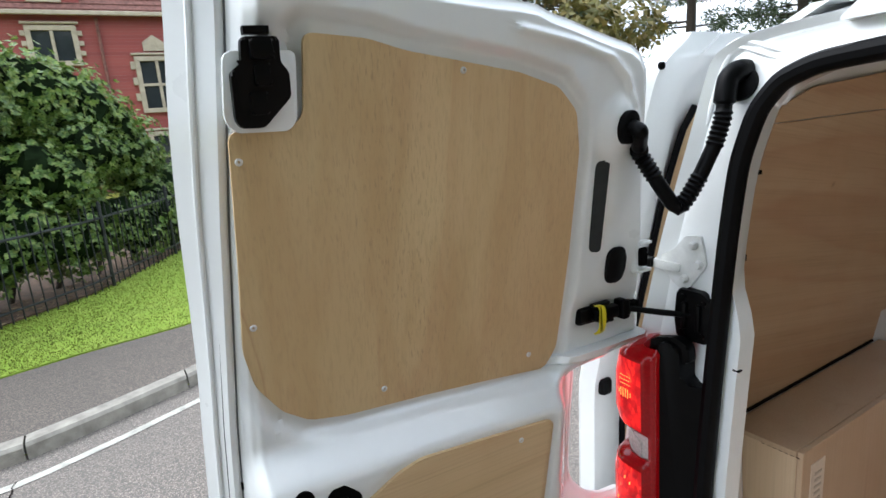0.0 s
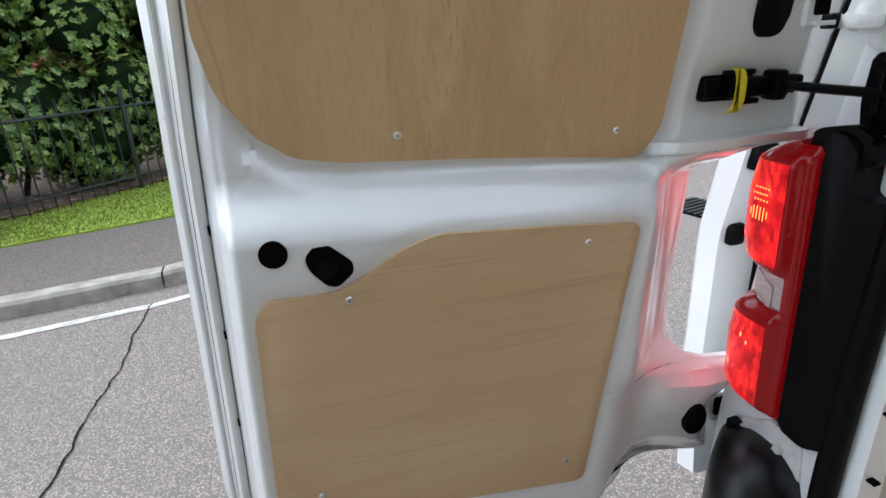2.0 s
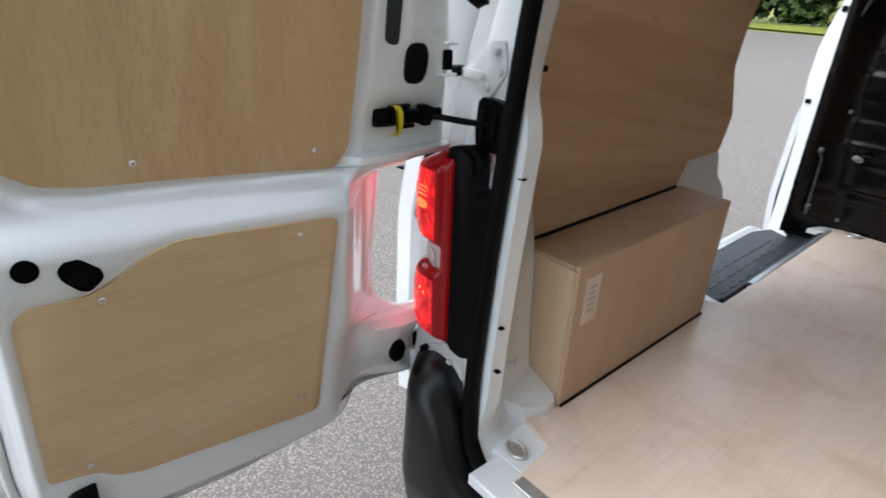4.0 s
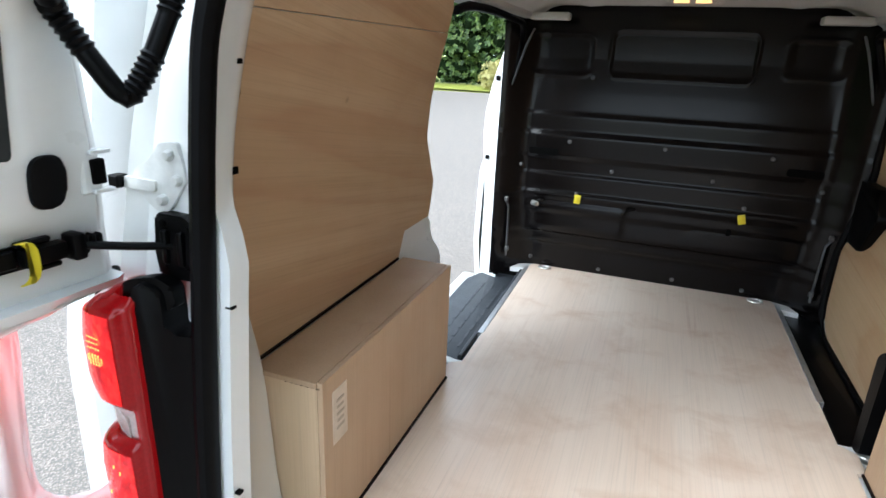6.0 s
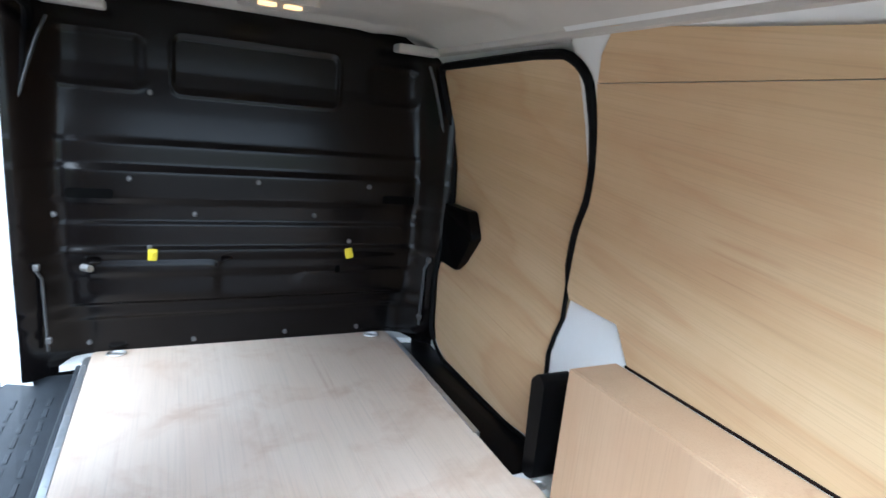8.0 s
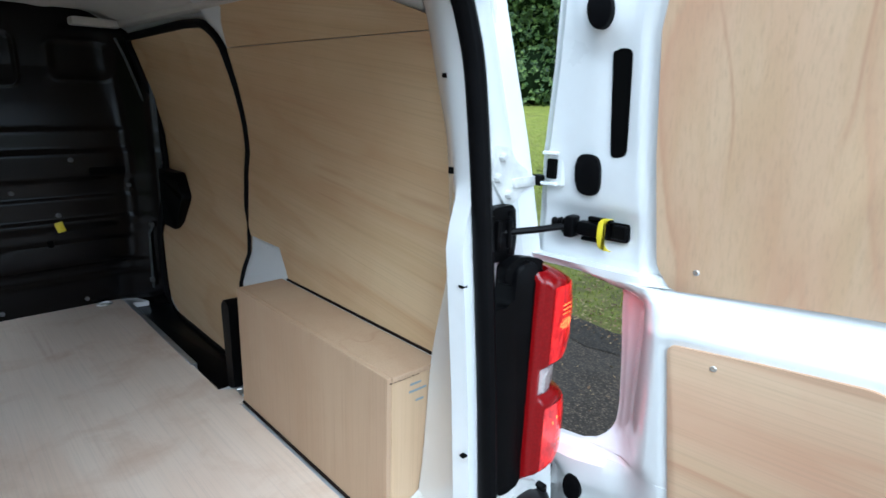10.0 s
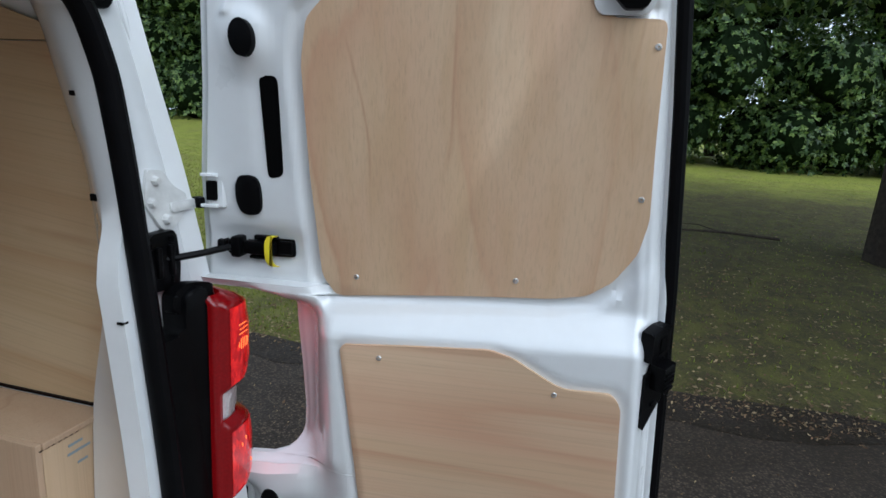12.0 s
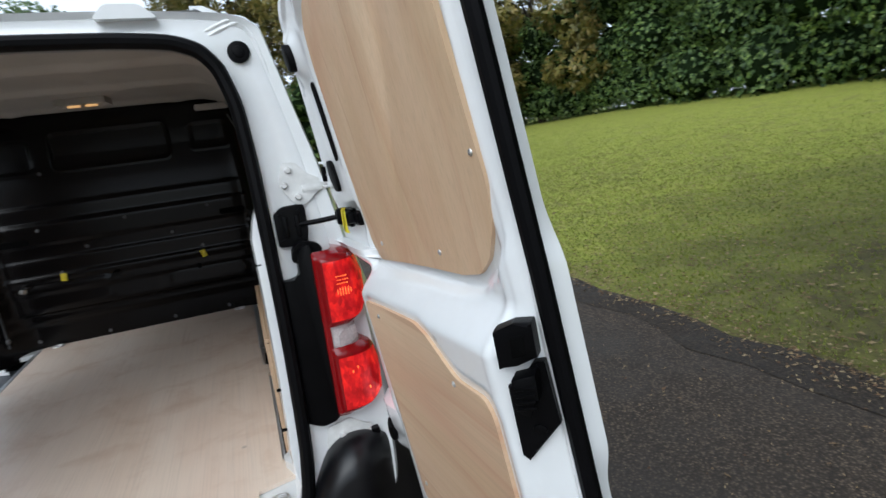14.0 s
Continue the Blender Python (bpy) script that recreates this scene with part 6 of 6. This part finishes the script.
for k in range(22):
    bm = bmesh.new()
    t = (k + .5) / 23
    box(bm, (lerp(HX + .36, HX - 4, t), 1.0, lerp(6.14, 11.02, t)), (.03, 34, .03))
    part("tile_course", bm, M_TILE, roof_h)
bm = bmesh.new()
box(bm, (HX + .36, 1.0, 6.10), (.14, 34, .14), None, .02, 1)
part("gutter", bm, M_STONE, house, "pale stone eaves course")


def stone_window(y0, y1, z0, z1, lights, rows, hood=True):
    bm = bmesh.new()
    t = .16
    for a, b, c, d in ((y0 - t, z0 - t, y1 + t, z0), (y0 - t, z1, y1 + t, z1 + t), (y0 - t, z0, y0, z1), (y1, z0, y1 + t, z1)):
        box(bm, (HX + .04, (a + c) / 2, (b + d) / 2), (.22, c - a, d - b), None, .01, 1)
    for k in range(6):
        zz_ = lerp(z0, z1, (k + .5) / 6)
        if k % 2:
            for s, yy in ((-1, y0 - t), (1, y1 + t)):
                box(bm, (HX + .02, yy + s * .07, zz_), (.16, .16, (z1 - z0) / 6.2), None, .01, 1)
    win = part("window", bm, M_STONE, house, "buff stone window surround")
    bm = bmesh.new()
    for k in range(1, lights):
        box(bm, (HX + .05, lerp(y0, y1, k / lights), (z0 + z1) / 2), (.16, .10, z1 - z0), None, .01, 1)
    for k in range(1, rows):
        box(bm, (HX + .05, (y0 + y1) / 2, lerp(z0, z1, k / rows)), (.15, y1 - y0, .09), None, .01, 1)
    if lights > 1 or rows > 1:
        part("mullion", bm, M_STONE, win)
    else:
        bm.free()
    bm = bmesh.new()
    box(bm, (HX + .012, (y0 + y1) / 2, (z0 + z1) / 2), (.03, y1 - y0, z1 - z0))
    part("pane", bm, M_GLASS, win)
    if hood:
        bm = bmesh.new()
        box(bm, (HX + .08, (y0 + y1) / 2, z1 + .24), (.2, (y1 - y0) + .5, .08), None, .02, 1)
        part("hood_mould", bm, M_STONE, win)


stone_window(1.25, 2.35, 2.9, 4.55, 2, 2)
stone_window(-1.80, -.65, 4.6, 5.58, 2, 1)
stone_window(-6.2, -4.9, 4.6, 5.58, 2, 1)
stone_window(1.25, 2.35, .4, 1.9, 2, 2)
stone_window(5.0, 6.2, 2.9, 4.55, 2, 2)
stone_window(-9.0, -7.8, 2.9, 4.55, 2, 2)
bm = bmesh.new()
prism(bm, [(1.45, 4.9), (2.15, 4.9), (2.15, 5.2), (1.8, 5.45), (1.45, 5.2)], lambda a, b, d: (HX + d, a, b), -.05, .10)
part("carved_panel", bm, M_STONE, house)
bm = bmesh.new()
tube(bm, [(HX + .08, .15, 0), (HX + .08, .15, 6.0)], .05, 8)
part("downpipe", bm, M_TILE, house, "brown downpipe")
for yc in (-4.05, -1.25):
    bm = bmesh.new()
    prism(bm, [(yc - 1.0, 5.9), (yc + 1.0, 5.9), (yc + 1.0, 7.3), (yc, 8.9), (yc - 1.0, 7.3)], lambda a, b, d: (HX + d, a, b), -2.2, .02)
    part("gable", bm, M_BRICK, house, "red brick dormer gable")
    bm = bmesh.new()
    for s in (-1, 1):
        tube(bm, [(HX + .06, yc + s * 1.12, 7.15), (HX + .06, yc, 9.0)], .11, 6)
        box(bm, (HX + .05, yc + s * 1.0, 6.95), (.2, .30, .5), None, .02, 1)
    part("coping", bm, M_STONE, house, "buff stone gable coping")
    stone_window(yc - .33, yc + .33, 6.62, 7.36, 2, 1, False)

# ---- trees and hedges ----
def tree(name, x, y, h, spread, seed, mat, label, n=9000, ln=.16, wd=.05, trunk=.22, crown_lo=.3, lobes_n=22, group="", lean=0.0):
    r = random.Random(seed)
    z0 = ground_h(x, y)
    t = empty(name, pose(x, y, z0), label, "tree", group)
    bm = bmesh.new()
    tube(bm, resample([(0, 0, -.1), (.05, 0, h * .2), (-.08, .06, h * .5), (.05, 0, h * .85)], 12), [lerp(trunk, trunk * .2, k / 11) for k in range(12)], 10)
    branches(bm, (0, 0, h * .3), 14, seed, spread * .8)
    if lean:
        for k in range(5):
            tube(bm, [(0, 0, h * .3), (lean * .4, .5 * (k - 2), h * .42), (lean * 1.2, 1.1 * (k - 2), h * .55)], [.12, .08, .02], 6)
    part("trunk", bm, M_BARK, t)
    cs = []
    for _ in range(lobes_n):
        f = r.uniform(crown_lo, 1)
        a = r.uniform(0, 6.283)
        rad = spread * (1.05 - .75 * abs(f - .45)) * math.sqrt(r.uniform(.05, 1))
        s = spread * r.uniform(.20, .38)
        cs.append((math.cos(a) * rad + lean, math.sin(a) * rad, f * h, s * 1.2, s * 1.2, s * .7))
    mesh_from("crown", leafy(cs, n, ln, wd, seed + 1, whorl=4), mat, t)
    return t


def conifer(x, y, h, seed):
    r = random.Random(seed)
    t = empty("conifer", pose(x, y, 0), "tall pine tree against the white sky", "tree", "pines beyond the road")
    bm = bmesh.new()
    tube(bm, [(0, 0, 0), (.1, 0, h * .5), (0, 0, h)], [.35, .22, .05], 8)
    cs = []
    for _ in range(34):
        f = r.uniform(.35, 1)
        a = r.uniform(0, 6.283)
        L = (1.15 - f) * h * .42 * r.uniform(.5, 1)
        tip = Vector((math.cos(a) * L, math.sin(a) * L, f * h + L * .1))
        tube(bm, [(0, 0, f * h), tip], [.07, .015], 5)
        for k in (.55, .8, 1.0):
            p = Vector((0, 0, f * h)).lerp(tip, k)
            s = h * r.uniform(.03, .055)
            cs.append((p.x, p.y, p.z, s * 1.3, s * 1.3, s * .6))
    part("trunk", bm, M_BARK, t)
    mesh_from("crown", leafy(cs, 9000, .38, .045, seed, whorl=5), M_CONIFER, t)


def hedge_row(name, pts, height, seed, mat, label, n, ln, wd, depth=1.2):
    r = random.Random(seed)
    h = empty(name, Matrix.Identity(4), label, "hedge")
    cs = []
    for (x0, y0), (x1, y1) in zip(pts, pts[1:]):
        m = max(2, int(math.hypot(x1 - x0, y1 - y0) / .9))
        for k in range(m):
            t = k / m
            x, y = lerp(x0, x1, t), lerp(y0, y1, t)
            g = ground_h(x, y)
            for f in (.18, .5, .85):
                s = r.uniform(.7, 1.15)
                cs.append((x + r.uniform(-.4, .4) * depth, y + r.uniform(-.4, .4) * depth, g + f * height * r.uniform(.85, 1.1), s * depth, s * depth, s * height * .24))
    mesh_from("foliage", leafy(cs, n, ln, wd, seed, whorl=5), mat, h)
    core("shade_core", cs, M_CORE, h, .66)
    return h


hedge_row("laurel_hedge", [(19.0, -16), (18.0, -6), (17.6, 4), (18.0, 14), (18.5, 24), (16, 34)], 5.6, 71, M_TREE_DK, "tall dark laurel hedge along the lawn", 260000, .115, .036)
hedge_row("far_hedge", [(-26, 31), (-12, 31.5), (-4, 31), (4, 32), (14, 34)], 4.6, 83, M_TREE, "green hedge across the road end", 45000, .22, .07, 1.4)
behind = [(22.5 + (k % 2) * 2.2, -18 + 4.4 * k, 11 + (k * 7) % 3, 4.2, (M_TREE, M_TREE_DK, M_TREE)[k % 3]) for k in range(9)]
behind += [(20, 22, 12, 4.4, M_AUTUMN), (17.5, 28, 12, 4.4, M_AUTUMN), (15, 33, 12, 4.4, M_AUTUMN), (12.5, 29.5, 11, 4.0, M_AUTUMN), (2, 35, 14, 5, M_AUTUMN), (9, 36, 14, 5, M_AUTUMN)]
for k, (x, y, h, sp, mat) in enumerate(behind):
    tree("broadleaf_tree", x, y, h, sp, 100 + k, mat, "leafy tree behind the laurel hedge" if mat != M_AUTUMN else "tree with yellowing autumn leaves", 13000 if mat != M_AUTUMN else 26000, .29, .085, .22, .04, 34, "trees behind the hedge")
tree("beech_tree", 7.7, -4.3, 10, 4.6, 131, M_TREE_DK, "large shade tree on the lawn", 120000, .105, .038, .42, .32, 76, "", -2.2)
tree("roadside_tree", -16, 12.5, 9.0, 3.2, 151, M_AUTUMN, "tree with yellow-green leaves above the road", 14000, .24, .08, .2, .3, 26)
tree("roadside_tree", -9, 33, 9.5, 4.0, 157, M_TREE, "leafy tree beyond the road end", 12000, .26, .085, .2, .15, 26)
conifer(-20, 27, 14.0, 161)
conifer(-16, 30, 13.0, 167)
conifer(-23, 21, 12.0, 173)
# pale shrub and verge at the road's end
bush = empty("shrub", pose(-7.6, 27.2, 0), "pale yellow variegated shrub", "shrub")
cs = [(r1.uniform(-.55, .55), r1.uniform(-.4, .4), r1.uniform(.4, 1.15), .45, .45, .45) for _ in range(9)]
mesh_from("foliage", leafy(cs, 5000, .13, .03, 91), M_PALE, bush)
bm = bmesh.new()
grid_mesh(bm, [[(x, y, .06) for x in np.linspace(-30, 16, 24)] for y in (25.6, 27.0, 30.5)])
solid("far_verge", bm, M_LAWN, "mown verge at the end of the road", "grass", kind="structure")

# fallen leaves, twigs and grass blades on the lawn edge
def scatter_flat(name, area, n, size, mat, seed, label, cat, lift=.008):
    r = random.Random(seed)
    verts, faces = [], []
    for _ in range(n):
        x, y = area(r)
        z = ground_h(x, y) + lift
        a = r.uniform(0, 6.283)
        s = size * r.uniform(.4, 1.3)
        c, d = math.cos(a) * s, math.sin(a) * s
        i = len(verts)
        verts += [(x - c, y - d, z), (x - d * .45, y + c * .45, z + r.uniform(0, .012)), (x + c, y + d, z + r.uniform(0, .01)), (x + d * .45, y - c * .45, z + .002)]
        faces += [(i, i + 1, i + 2), (i, i + 2, i + 3)]
    ob = mesh_from(name, (verts, faces), mat)
    return tagged(ob, label, cat, kind="stuff")


scatter_flat("fallen_leaves", lambda r: (3.5 + abs(r.gauss(0, 4.5)), r.uniform(-9, 10)), 26000, .019, M_FALLEN, 5, "scattered brown fallen leaves", "leaves")
scatter_flat("edge_litter", lambda r: (3.40 + r.gauss(0, .13), r.uniform(-7, 9)), 9000, .013, M_FALLEN, 6, "leaf litter along the lawn's edge", "leaves")
scatter_flat("road_chippings", lambda r: (r.uniform(1.4, 3.4), r.uniform(-5, 6)), 2600, .006, M_FALLEN, 8, "small pale bits on the damp road", "litter", .007)
scatter_flat("road_leaves", lambda r: (r.uniform(1.6, 3.5), r.uniform(-4, 5)), 110, .017, M_FALLEN, 9, "loose leaves on the damp road", "leaves", .010)
scatter_flat("bed_leaves", lambda r: ((lambda q: (fence_x(q) - r.uniform(.05, .9), q))(r.uniform(-5, .3))), 900, .04, M_FALLEN, 7, "dry leaves under the hedge", "leaves", .135)


def blades(name, place, n, h, mat, seed, label, w=.004):
    r = random.Random(seed)
    verts, faces = [], []
    for _ in range(n):
        x, y, z = place(r)
        a = r.uniform(0, 6.283)
        hh = h * r.uniform(.5, 1.3)
        c, d = math.cos(a), math.sin(a)
        lx, ly = r.uniform(-.5, .5) * hh, r.uniform(-.5, .5) * hh
        i = len(verts)
        verts += [(x - c * w, y - d * w, z), (x + c * w, y + d * w, z), (x + lx, y + ly, z + hh)]
        faces.append((i, i + 1, i + 2))
    return tagged(mesh_from(name, (verts, faces), mat), label, "grass", kind="stuff")


def lawn_place(r):
    while True:
        x = 3.45 + abs(r.gauss(0, 4.5))
        y = -9 + 32 * r.random() ** 1.4
        if r.random() < .06 + .94 * float(smooth(4.6, 9.2, math.hypot(x - 7.0, y + 5.0))):
            break
    return x, y, ground_h(x, y) - .012


def verge_place(r):
    y = r.uniform(-5.5, .8)
    x = lerp(grass_x(y), fence_x(y) - .1, r.random())
    return x, y, .112


blades("lawn_grass", lawn_place, 150000, .026, M_BLADE, 21, "short uneven lawn grass", .006)
blades("verge_grass", verge_place, 40000, .014, M_BLADE, 22, "short mown verge grass", .005)
twig = empty("twig", pose(8.2, -1.9, ground_h(8.2, -1.9)), "broken dead twig lying on the lawn", "twig")
bm = bmesh.new()
tube(bm, resample([(0, -1.2, .03), (.1, -.5, .05), (0, .2, .04), (-.1, .9, .03)], 12), [.022 - .0012 * k for k in range(12)], 6)
for k, (a, b) in enumerate(((-.5, .35), (.1, -.3), (.5, .28))):
    tube(bm, [(.05, a, .05), (.05 + b, a + .25, .08), (.05 + b * 1.6, a + .45, .05)], [.01, .007, .003], 5)
part("stick", bm, M_BARK, twig)
tagged(twig, "broken dead twig lying on the lawn", "twig", "twigs on the lawn")
for x, y, turn in ((6.4, -.6, 40), (9.6, .4, 75)):
    copy_thing(twig, pose(x, y, ground_h(x, y), 0, 0, turn))
copy_thing(twig, pose(2.22, -.50, .004, 0, 0, 62) @ Matrix.Scale(.22, 4))
